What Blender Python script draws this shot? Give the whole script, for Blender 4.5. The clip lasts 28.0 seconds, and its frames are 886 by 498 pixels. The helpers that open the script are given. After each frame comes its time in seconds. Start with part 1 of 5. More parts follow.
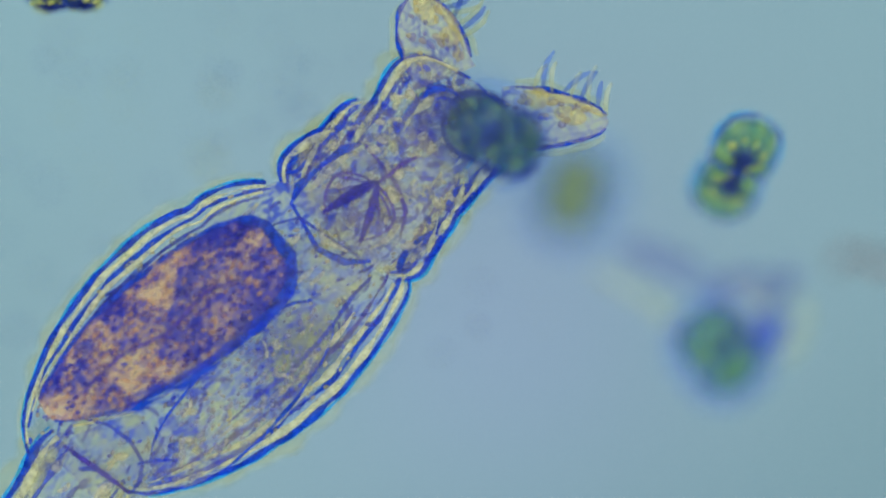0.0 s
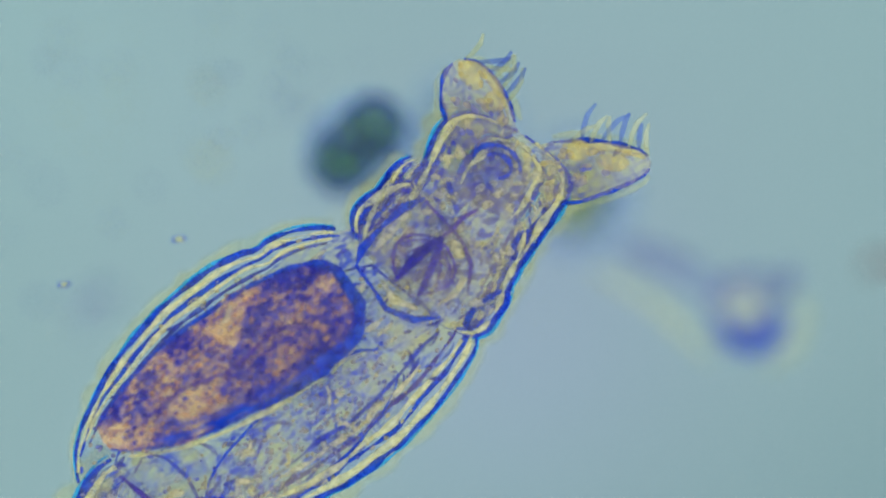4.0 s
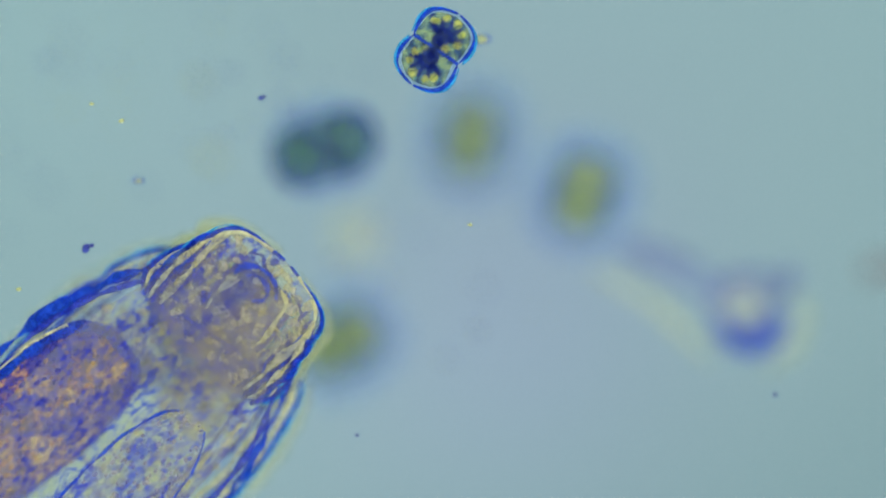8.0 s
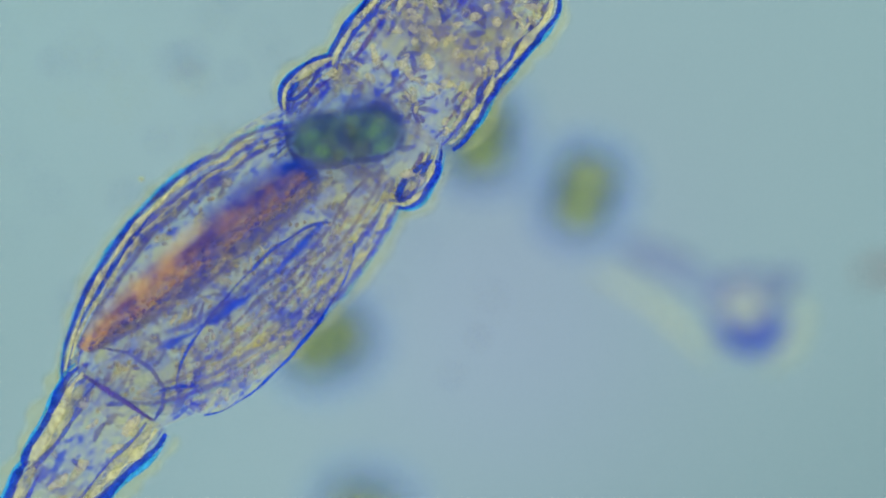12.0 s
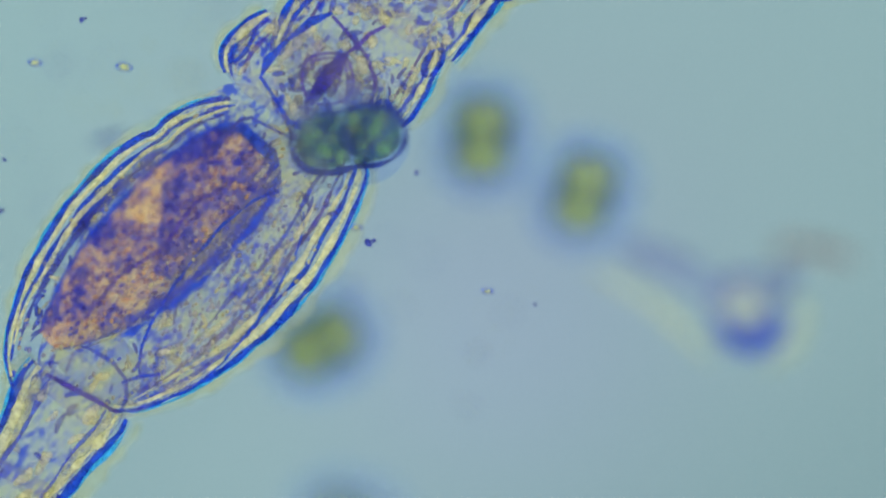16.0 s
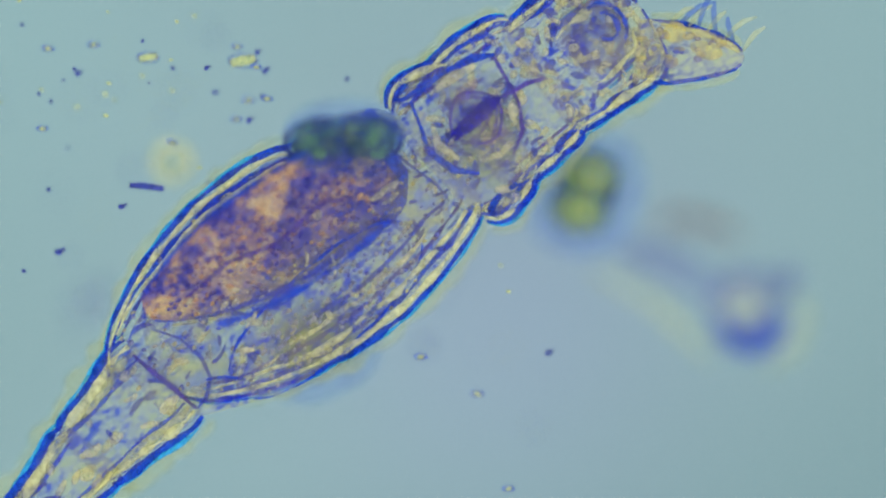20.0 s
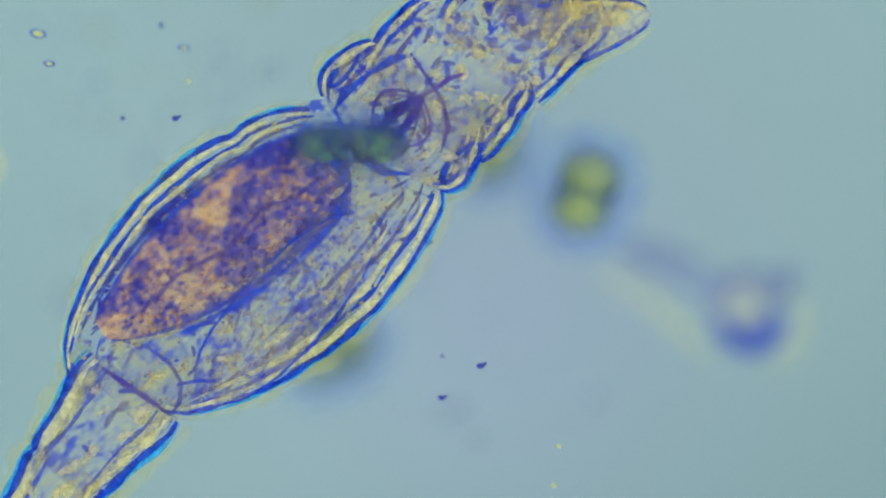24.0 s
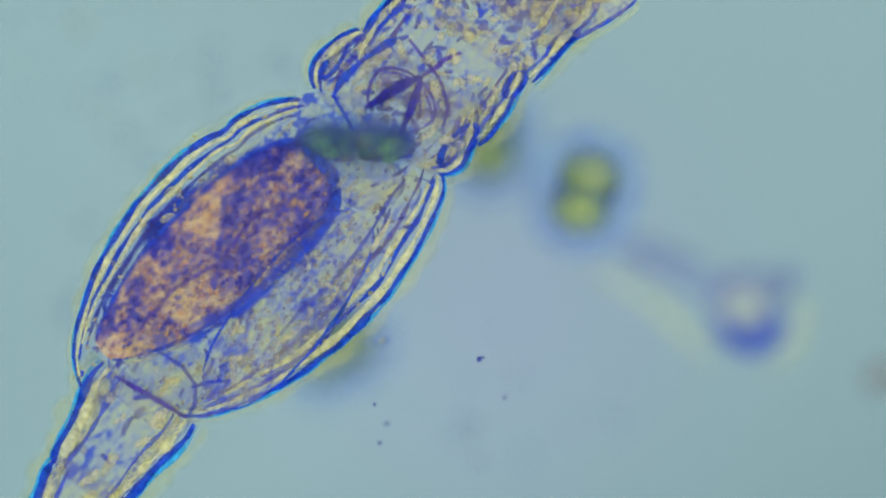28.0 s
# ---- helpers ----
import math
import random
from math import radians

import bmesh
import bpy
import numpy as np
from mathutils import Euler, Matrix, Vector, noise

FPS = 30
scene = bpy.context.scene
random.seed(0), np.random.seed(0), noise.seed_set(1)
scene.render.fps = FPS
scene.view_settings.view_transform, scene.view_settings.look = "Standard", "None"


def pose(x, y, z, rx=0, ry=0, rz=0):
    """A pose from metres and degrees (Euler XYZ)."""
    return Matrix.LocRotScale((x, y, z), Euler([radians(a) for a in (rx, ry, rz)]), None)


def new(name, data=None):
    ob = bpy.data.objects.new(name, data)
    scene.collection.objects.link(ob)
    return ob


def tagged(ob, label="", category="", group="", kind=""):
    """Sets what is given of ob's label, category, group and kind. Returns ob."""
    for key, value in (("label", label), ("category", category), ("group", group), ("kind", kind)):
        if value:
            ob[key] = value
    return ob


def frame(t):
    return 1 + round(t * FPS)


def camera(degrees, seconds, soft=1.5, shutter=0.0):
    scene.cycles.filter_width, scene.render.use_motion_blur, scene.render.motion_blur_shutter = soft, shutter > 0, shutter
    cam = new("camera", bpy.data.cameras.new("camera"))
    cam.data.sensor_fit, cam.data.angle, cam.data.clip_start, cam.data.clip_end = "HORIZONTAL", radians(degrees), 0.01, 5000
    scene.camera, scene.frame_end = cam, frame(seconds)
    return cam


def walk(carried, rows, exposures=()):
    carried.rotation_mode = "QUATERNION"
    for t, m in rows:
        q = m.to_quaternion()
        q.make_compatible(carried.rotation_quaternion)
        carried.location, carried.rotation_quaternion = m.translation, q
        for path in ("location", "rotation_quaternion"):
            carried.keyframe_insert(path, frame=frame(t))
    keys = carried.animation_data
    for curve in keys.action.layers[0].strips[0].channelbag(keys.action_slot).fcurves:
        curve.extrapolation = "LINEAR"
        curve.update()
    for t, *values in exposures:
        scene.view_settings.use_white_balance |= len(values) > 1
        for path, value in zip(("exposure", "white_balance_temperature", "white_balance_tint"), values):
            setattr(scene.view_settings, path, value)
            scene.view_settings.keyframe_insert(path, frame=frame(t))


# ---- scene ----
# A drop of pond water on a slide under a bright-field microscope, built as a
# two-thousandfold enlargement: one micrometre of the specimen is two millimetres here.
# Plan grid: u to the right, v towards the viewer, w up; one step is 0.6 mm (0.3 micrometres).
# The focal plane is w = 0.
U = 0.0006
K = 0.0003 / U
FIELD_W, FIELD_H = 1568, 882
LENS = 20.0
EYE = FIELD_W / 2 * U / math.tan(radians(LENS / 2))

cam = camera(LENS, 28.0, soft=1.9, shutter=0.3)
STAND = pose(0, 0, EYE, 0, 0, 0)
walk(cam, [(0.0, STAND), (28.0, STAND)], [(0.0, -0.07, 6000, 11), (1.6, -0.07, 6000, 11), (1.9, 0.04, 6480, 10), (28.0, 0.04, 6480, 10)])
cam.data.dof.use_dof = True
cam.data.dof.focus_distance = EYE
cam.data.dof.aperture_fstop = 0.28 * K

SLIDE_TOP = -433 * U
scene.cycles.transparent_max_bounces = 48
scene.cycles.max_bounces = 32
scene.cycles.transmission_bounces = 32


def spot(u, v, w=0.0):
    """A place of the plan grid, for a thing that is w steps above the focal plane."""
    k = U * (1 - w * U / EYE)
    return Vector(((u - FIELD_W / 2) * k, (FIELD_H / 2 - v) * k, w * U))


def at(u, v, w=0.0, rx=0, ry=0, rz=0):
    p = spot(u, v, w)
    return pose(p.x, p.y, p.z, rx, ry, rz)


# ---- light ----
def ramp(nt, pairs, interp="LINEAR"):
    n = nt.nodes.new("ShaderNodeValToRGB")
    n.color_ramp.interpolation = interp
    el = n.color_ramp.elements
    while len(el) < len(pairs):
        el.new(0.5)
    for e, (p, c) in zip(el, pairs):
        e.position, e.color = p, (*c, 1)
    return n


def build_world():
    w = bpy.data.worlds.new("overhead_fill")
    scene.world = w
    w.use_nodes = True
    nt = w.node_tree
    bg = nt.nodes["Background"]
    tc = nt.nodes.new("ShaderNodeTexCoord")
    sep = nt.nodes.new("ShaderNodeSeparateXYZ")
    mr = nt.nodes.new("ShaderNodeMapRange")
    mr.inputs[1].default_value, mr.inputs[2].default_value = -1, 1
    # Bright overhead fill added; it lifts pale tissue above the lamp field.
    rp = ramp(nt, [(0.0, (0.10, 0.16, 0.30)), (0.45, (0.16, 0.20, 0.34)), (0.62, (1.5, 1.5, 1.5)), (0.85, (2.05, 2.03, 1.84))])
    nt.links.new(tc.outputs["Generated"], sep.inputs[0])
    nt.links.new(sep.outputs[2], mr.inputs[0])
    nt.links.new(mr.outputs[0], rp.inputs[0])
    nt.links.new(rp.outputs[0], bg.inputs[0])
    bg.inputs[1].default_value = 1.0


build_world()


# ---- materials ----
def mat(name):
    m = bpy.data.materials.new(name)
    m.use_nodes = True
    nt = m.node_tree
    nt.nodes.clear()
    out = nt.nodes.new("ShaderNodeOutputMaterial")
    return m, nt, out


def noise_tex(nt, scale, detail=3.0, rough=0.6, distort=0.0):
    tc = nt.nodes.new("ShaderNodeTexCoord")
    n = nt.nodes.new("ShaderNodeTexNoise")
    n.inputs["Scale"].default_value = scale * K
    n.inputs["Detail"].default_value = detail
    n.inputs["Roughness"].default_value = rough
    n.inputs["Distortion"].default_value = distort
    nt.links.new(tc.outputs["Object"], n.inputs["Vector"])
    return n


def mix(nt, fac, a, b):
    n = nt.nodes.new("ShaderNodeMixShader")
    if isinstance(fac, (int, float)):
        n.inputs[0].default_value = fac
    else:
        nt.links.new(fac, n.inputs[0])
    nt.links.new(a, n.inputs[1])
    nt.links.new(b, n.inputs[2])
    return n.outputs[0]


def shader(nt, kind, color, **kw):
    n = nt.nodes.new("ShaderNodeBsdf" + kind)
    if isinstance(color, tuple):
        n.inputs["Color"].default_value = (*color, 1)
    else:
        nt.links.new(color, n.inputs["Color"])
    for k, v in kw.items():
        n.inputs[k].default_value = v
    return n.outputs[0]


def film(name, clear, body, opaque, scale=60.0, spread=0.25):
    """Living jelly: clear is the tint of the light that passes, body the colour it scatters, opaque how much it scatters."""
    lo = tuple(max(0.0, c * (1 - spread)) for c in clear)
    hi = tuple(min(1.0, c * (1 + spread)) for c in clear)
    return marbled(name, [(0.35, lo), (0.65, hi)], [(0.4, body), (0.6, body)], opaque, scale)


def marbled(name, clears, bodies, opaque, scale=60.0, stretch=1.0):
    """Jelly whose tint wanders; stretch above 1 draws the pattern out lengthwise."""
    m, nt, out = mat(name)
    tc = nt.nodes.new("ShaderNodeTexCoord")
    mp = nt.nodes.new("ShaderNodeMapping")
    mp.inputs["Scale"].default_value = (1, 1 / stretch, 0.1)
    nz = nt.nodes.new("ShaderNodeTexNoise")
    nz.inputs["Scale"].default_value, nz.inputs["Detail"].default_value = scale * K, 3
    nt.links.new(tc.outputs["Object"], mp.inputs[0])
    nt.links.new(mp.outputs[0], nz.inputs["Vector"])
    rp, rb = ramp(nt, clears), ramp(nt, bodies)
    nt.links.new(nz.outputs[0], rp.inputs[0])
    nt.links.new(nz.outputs[0], rb.inputs[0])
    a = shader(nt, "Transparent", rp.outputs[0])
    b = mix(nt, 0.4, shader(nt, "Diffuse", rb.outputs[0]), shader(nt, "Translucent", rb.outputs[0]))
    nz2 = noise_tex(nt, scale * 1.9, 3)
    mr = nt.nodes.new("ShaderNodeMapRange")
    mr.inputs[1].default_value, mr.inputs[2].default_value = 0.32, 0.68
    mr.inputs[3].default_value, mr.inputs[4].default_value = opaque * 0.3, min(1.0, opaque * 1.7)
    nt.links.new(nz2.outputs[0], mr.inputs[0])
    nt.links.new(mix(nt, mr.outputs[0], a, b), out.inputs[0])
    return m


def cellular(name, size, clears, bodies, opaque, stretch=1.3, fine=0.35, span=(0.5, 0.86), patch=1.0, broad=0.28):
    """Packed pale cells of about that size in grid steps, with darker seams and patches between them."""
    m, nt, out = mat(name)
    tc = nt.nodes.new("ShaderNodeTexCoord")
    mp = nt.nodes.new("ShaderNodeMapping")
    mp.inputs["Scale"].default_value = (1, 1 / stretch, 0.05)
    warp = noise_tex(nt, 0.35 / (size * U * K), 3, 0.6)
    wm = nt.nodes.new("ShaderNodeVectorMath")
    wm.operation = "SCALE"
    wm.inputs[3].default_value = size * U * 3.0
    add = nt.nodes.new("ShaderNodeVectorMath")
    nt.links.new(tc.outputs["Object"], mp.inputs[0])
    nt.links.new(warp.outputs["Color"], wm.inputs[0])
    nt.links.new(mp.outputs[0], add.inputs[0])
    nt.links.new(wm.outputs[0], add.inputs[1])
    vo = nt.nodes.new("ShaderNodeTexVoronoi")
    vo.feature = "DISTANCE_TO_EDGE"
    vo.inputs["Scale"].default_value = 1 / (size * U)
    nt.links.new(add.outputs[0], vo.inputs["Vector"])
    big = noise_tex(nt, broad / (size * U * K), 3, 0.65)
    small = noise_tex(nt, 2.2 / (size * U * K), 2, 0.6)
    for n in (warp, big, small):
        nt.links.new(mp.outputs[0], n.inputs["Vector"])
    a1 = nt.nodes.new("ShaderNodeMath")
    a1.operation = "MULTIPLY_ADD"
    a1.inputs[1].default_value = 0.9
    nt.links.new(vo.outputs["Distance"], a1.inputs[0])
    pm = nt.nodes.new("ShaderNodeMath")
    pm.operation = "MULTIPLY"
    pm.inputs[1].default_value = patch
    nt.links.new(big.outputs[0], pm.inputs[0])
    nt.links.new(pm.outputs[0], a1.inputs[2])
    a2 = nt.nodes.new("ShaderNodeMath")
    a2.operation = "MULTIPLY_ADD"
    a2.inputs[1].default_value = fine
    nt.links.new(small.outputs[0], a2.inputs[0])
    nt.links.new(a1.outputs[0], a2.inputs[2])
    mr = nt.nodes.new("ShaderNodeMapRange")
    mr.inputs[1].default_value, mr.inputs[2].default_value = span[0] + fine * 0.4 + (patch - 1) * 0.5, span[1] + fine * 0.6 + (patch - 1) * 0.5
    nt.links.new(a2.outputs[0], mr.inputs[0])
    rc, rb = ramp(nt, clears), ramp(nt, bodies)
    nt.links.new(mr.outputs[0], rc.inputs[0])
    nt.links.new(mr.outputs[0], rb.inputs[0])
    a = shader(nt, "Transparent", rc.outputs[0])
    b = mix(nt, 0.35, shader(nt, "Diffuse", rb.outputs[0]), shader(nt, "Translucent", rb.outputs[0]))
    op = nt.nodes.new("ShaderNodeMapRange")
    op.inputs[3].default_value, op.inputs[4].default_value = min(1.0, opaque * 1.6), opaque * 0.8
    nt.links.new(mr.outputs[0], op.inputs[0])
    nt.links.new(mix(nt, op.outputs[0], a, b), out.inputs[0])
    return m


def grains(name, pairs, clear=0.3, patch=0.0, scale=30.0):
    """Many small grains of mixed colour, one tint a grain; patch lets neighbours agree."""
    m, nt, out = mat(name)
    g = nt.nodes.new("ShaderNodeNewGeometry")
    rp = ramp(nt, pairs)
    nz = noise_tex(nt, scale, 2)
    mr = nt.nodes.new("ShaderNodeMapRange")
    mr.inputs[1].default_value, mr.inputs[2].default_value = 0.32, 0.68
    nt.links.new(nz.outputs[0], mr.inputs[0])
    mx = nt.nodes.new("ShaderNodeMix")
    mx.inputs[0].default_value = patch
    nt.links.new(g.outputs["Random Per Island"], mx.inputs[2])
    nt.links.new(mr.outputs[0], mx.inputs[3])
    nt.links.new(mx.outputs[0], rp.inputs[0])
    d = shader(nt, "Diffuse", rp.outputs[0])
    tl = shader(nt, "Translucent", rp.outputs[0])
    pale = nt.nodes.new("ShaderNodeMix")
    pale.data_type = "RGBA"
    pale.inputs[0].default_value = 0.5
    pale.inputs[7].default_value = (1, 1, 1, 1)
    nt.links.new(rp.outputs[0], pale.inputs[6])
    tr = shader(nt, "Transparent", pale.outputs[2])
    nt.links.new(mix(nt, clear, mix(nt, 0.3, d, tl), tr), out.inputs[0])
    return m


# Refracted light at an edge, put into a cyan strand colour.
CYAN = film("cyan_fringe", (0.46, 0.86, 1.0), (0.05, 0.44, 0.84), 0.36, 90, 0.08)
STRAND_BLUE = film("blue_strand", (0.50, 0.56, 0.98), (0.07, 0.11, 0.62), 0.30, 150, 0.35)
STRAND_PALE = film("pale_strand", (1.0, 1.0, 0.90), (0.63, 0.61, 0.41), 0.38, 120, 0.05)
# Bright halo beside edges, put into a pale strand colour.
HALO = film("pale_halo_strand", (1.0, 1.0, 0.92), (0.52, 0.58, 0.36), 0.20, 30, 0.03)
VIOLET_LINE = film("violet_cuticle", (0.42, 0.40, 0.84), (0.12, 0.07, 0.44), 0.34, 120, 0.3)
GREEN_MID = marbled("green_chloroplast", [(0.36, (0.40, 0.58, 0.62)), (0.47, (0.62, 0.82, 0.60)), (0.60, (0.92, 1.0, 0.52))], [(0.36, (0.04, 0.12, 0.16)), (0.47, (0.16, 0.30, 0.14)), (0.60, (0.44, 0.52, 0.12))], 0.22, 110)
PALE_PLASM = marbled("pale_chloroplast", [(0.38, (0.16, 0.28, 0.56)), (0.47, (0.48, 0.64, 0.68)), (0.58, (0.92, 0.97, 0.70))], [(0.38, (0.02, 0.05, 0.22)), (0.47, (0.14, 0.22, 0.20)), (0.58, (0.50, 0.52, 0.20))], 0.24, 150)
GREEN_SPOT = film("bright_chloroplast", (0.66, 0.94, 0.42), (0.24, 0.44, 0.06), 0.42, 60, 0.1)
# Bluish optical halo of blurred cells, put into a shell's tint.
CELL_HALO = film("bluish_halo", (0.91, 0.95, 1.0), (0.18, 0.28, 0.80), 0.09, 40, 0.05)
# Blues of folds and walls; the dark of refracted edges is put in.
BLUE = film("blue_cuticle", (0.22, 0.42, 1.0), (0.02, 0.11, 0.76), 0.36, 120, 0.3)
DEEP_BLUE = film("deep_blue_cuticle", (0.20, 0.36, 0.95), (0.03, 0.12, 0.74), 0.32, 120, 0.35)
# Pale yellow optical fringe beside dark lines, put into the colour.
PALE = film("pale_yellow_fringe", (1.0, 1.0, 0.88), (0.65, 0.66, 0.38), 0.48, 90, 0.04)
LILAC_BODY = [(0.30, (0.12, 0.18, 0.70)), (0.43, (0.32, 0.32, 0.56)), (0.52, (0.42, 0.38, 0.40)), (0.66, (0.62, 0.55, 0.28))]
SKIN = marbled("clear_cuticle", [(0.3, (0.88, 0.91, 0.99)), (0.5, (0.97, 0.97, 0.98)), (0.68, (1.0, 0.99, 0.92))], LILAC_BODY, 0.05, 85, 2.0)
NECK_SKIN = marbled("neck_cuticle", [(0.3, (0.84, 0.88, 0.99)), (0.5, (0.98, 0.98, 0.985)), (0.68, (1.0, 1.0, 0.96))], LILAC_BODY, 0.06, 120, 1.5)
LOBE_SKIN = cellular("lobe_cuticle", 17, [(0.0, (0.44, 0.50, 0.90)), (0.2, (0.80, 0.82, 0.97)), (0.5, (0.98, 0.97, 0.95)), (0.85, (1.0, 0.99, 0.88))], [(0.0, (0.10, 0.10, 0.40)), (0.2, (0.28, 0.28, 0.36)), (0.5, (0.46, 0.42, 0.34)), (0.85, (0.62, 0.56, 0.32))], 0.17, 1.3, 0.4, (0.42, 0.82))
FLESH_CLEAR = [(0.0, (0.26, 0.42, 1.0)), (0.10, (0.60, 0.68, 1.0)), (0.24, (0.93, 0.94, 1.0)), (0.5, (1.0, 1.0, 0.985)), (0.80, (1.0, 0.995, 0.90))]
FLESH_BODY = [(0.0, (0.05, 0.08, 0.58)), (0.10, (0.15, 0.16, 0.54)), (0.24, (0.30, 0.30, 0.50)), (0.5, (0.38, 0.38, 0.42)), (0.80, (0.64, 0.61, 0.40))]
FLESH = cellular("neck_flesh", 22, FLESH_CLEAR, FLESH_BODY, 0.12, 1.5, 0.6, (0.43, 0.78))
TRUNK_FLESH = cellular("trunk_flesh", 22, [(0.0, (0.46, 0.56, 1.0)), (0.12, (0.78, 0.82, 1.0)), (0.35, (0.97, 0.97, 0.99)), (0.85, (1.0, 0.99, 0.88))],
                       [(0.0, (0.08, 0.11, 0.54)), (0.12, (0.23, 0.23, 0.46)), (0.35, (0.34, 0.34, 0.40)), (0.85, (0.56, 0.55, 0.34))], 0.11, 1.8, 0.6, (0.47, 0.84))


def gut_wall():
    """Granular stomach: fine grain over broad patches, brown to violet, rustier towards its rear and one side."""
    m, nt, out = mat("stomach_wall")
    tc = nt.nodes.new("ShaderNodeTexCoord")
    mp = nt.nodes.new("ShaderNodeMapping")
    mp.inputs["Scale"].default_value = (1, 0.72, 0.05)
    nt.links.new(tc.outputs["Object"], mp.inputs[0])
    total = None
    for size, weight, detail, distort in ((78, 2.1, 1, 0.8), (28, 1.0, 1, 0.5), (10, 1.55, 1, 0.0)):
        nz = nt.nodes.new("ShaderNodeTexNoise")
        nz.inputs["Scale"].default_value, nz.inputs["Detail"].default_value, nz.inputs["Distortion"].default_value = 1 / (size * U), detail, distort
        nt.links.new(mp.outputs[0], nz.inputs["Vector"])
        ma = nt.nodes.new("ShaderNodeMath")
        ma.operation = "MULTIPLY_ADD"
        ma.inputs[1].default_value = weight
        nt.links.new(nz.outputs[0], ma.inputs[0])
        if total:
            nt.links.new(total, ma.inputs[2])
        else:
            ma.inputs[2].default_value = -2.33
        total = ma.outputs[0]
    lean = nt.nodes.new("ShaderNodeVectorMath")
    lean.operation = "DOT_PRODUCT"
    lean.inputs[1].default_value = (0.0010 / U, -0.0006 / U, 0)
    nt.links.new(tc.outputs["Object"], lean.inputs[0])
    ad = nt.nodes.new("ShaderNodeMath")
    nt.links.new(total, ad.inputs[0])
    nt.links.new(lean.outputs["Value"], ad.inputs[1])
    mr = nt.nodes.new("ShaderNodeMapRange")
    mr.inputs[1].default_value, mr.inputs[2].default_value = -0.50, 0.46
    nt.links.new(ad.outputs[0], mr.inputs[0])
    sep = nt.nodes.new("ShaderNodeSeparateXYZ")
    nt.links.new(tc.outputs["Object"], sep.inputs[0])
    face = nt.nodes.new("ShaderNodeMapRange")
    face.inputs[1].default_value, face.inputs[2].default_value = -3 * U, 3 * U
    nt.links.new(sep.outputs[2], face.inputs[0])

    def two_faced(lower, upper):
        lo, up = ramp(nt, lower), ramp(nt, upper)
        mx = nt.nodes.new("ShaderNodeMix")
        mx.data_type = "RGBA"
        for link, socket in ((face.outputs[0], 0), (lo.outputs[0], 6), (up.outputs[0], 7)):
            nt.links.new(link, mx.inputs[socket])
        nt.links.new(mr.outputs[0], lo.inputs[0])
        nt.links.new(mr.outputs[0], up.inputs[0])
        return mx.outputs[2]

    # the belly side is rusty, the back violet
    clear = two_faced([(0.12, (0.44, 0.44, 0.90)), (0.40, (0.78, 0.66, 0.88)), (0.60, (1.0, 0.84, 0.74)), (0.95, (1.0, 0.95, 0.76))],
                      [(0.0, (0.40, 0.42, 0.88)), (0.3, (0.66, 0.63, 0.92)), (0.58, (0.99, 0.88, 0.84)), (0.95, (1.0, 0.96, 0.80))])
    body = two_faced([(0.12, (0.06, 0.06, 0.40)), (0.40, (0.22, 0.14, 0.36)), (0.60, (0.58, 0.29, 0.20)), (0.95, (0.76, 0.50, 0.26))],
                     [(0.0, (0.03, 0.03, 0.30)), (0.3, (0.12, 0.09, 0.38)), (0.58, (0.42, 0.26, 0.24)), (0.95, (0.70, 0.49, 0.28))])
    a = shader(nt, "Transparent", clear)
    b = mix(nt, 0.35, shader(nt, "Diffuse", body), shader(nt, "Translucent", body))
    nt.links.new(mix(nt, 0.38, a, b), out.inputs[0])
    return m


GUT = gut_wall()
YOLK = marbled("yolk_gland", [(0.3, (0.74, 0.80, 1.0)), (0.5, (0.94, 0.94, 0.94)), (0.68, (1.0, 0.98, 0.84))], LILAC_BODY, 0.10, 110, 1.4)
GUT_GRAINS = grains("stomach_grains", [(0.0, (0.02, 0.03, 0.36)), (0.5, (0.06, 0.06, 0.42)), (0.58, (0.12, 0.08, 0.30)), (0.66, (0.50, 0.30, 0.18)), (1.0, (0.64, 0.44, 0.22))], 0.4, 0.3, 26)
TISSUE = grains("tissue_grains", [(0.0, (0.03, 0.09, 0.70)), (0.25, (0.08, 0.14, 0.64)), (0.42, (0.28, 0.30, 0.52)), (0.58, (0.44, 0.42, 0.36)), (0.75, (0.58, 0.54, 0.28)), (1.0, (0.66, 0.63, 0.34))], 0.5, 0.3, 40)
YOLK_GRAINS = grains("yolk_grains", [(0.0, (0.12, 0.18, 0.66)), (0.4, (0.36, 0.38, 0.56)), (1.0, (0.60, 0.58, 0.40))], 0.6, 0.4, 40)
JAW = film("jaw_plate", (0.34, 0.32, 0.94), (0.03, 0.02, 0.44), 0.32, 120, 0.3)
JAW_LINE = film("jaw_rim", (0.50, 0.42, 0.95), (0.13, 0.07, 0.52), 0.30, 120, 0.25)
BULB_WALL = film("bulb_wall", (0.98, 0.98, 0.99), (0.46, 0.46, 0.50), 0.03, 90, 0.06)
CHEEK = film("pink_cheek", (0.98, 0.92, 0.95), (0.56, 0.42, 0.46), 0.12, 90, 0.08)
CILIA = film("cilia", (1.0, 1.0, 0.88), (0.54, 0.58, 0.38), 0.2, 50, 0.1)
LOBE_BRIGHT = film("bright_lobe_margin", (1.0, 0.98, 0.80), (0.66, 0.58, 0.28), 0.24, 90, 0.05)
CILIA_BLUE = film("blue_cilia", (0.68, 0.76, 1.0), (0.20, 0.28, 0.66), 0.14, 50, 0.1)
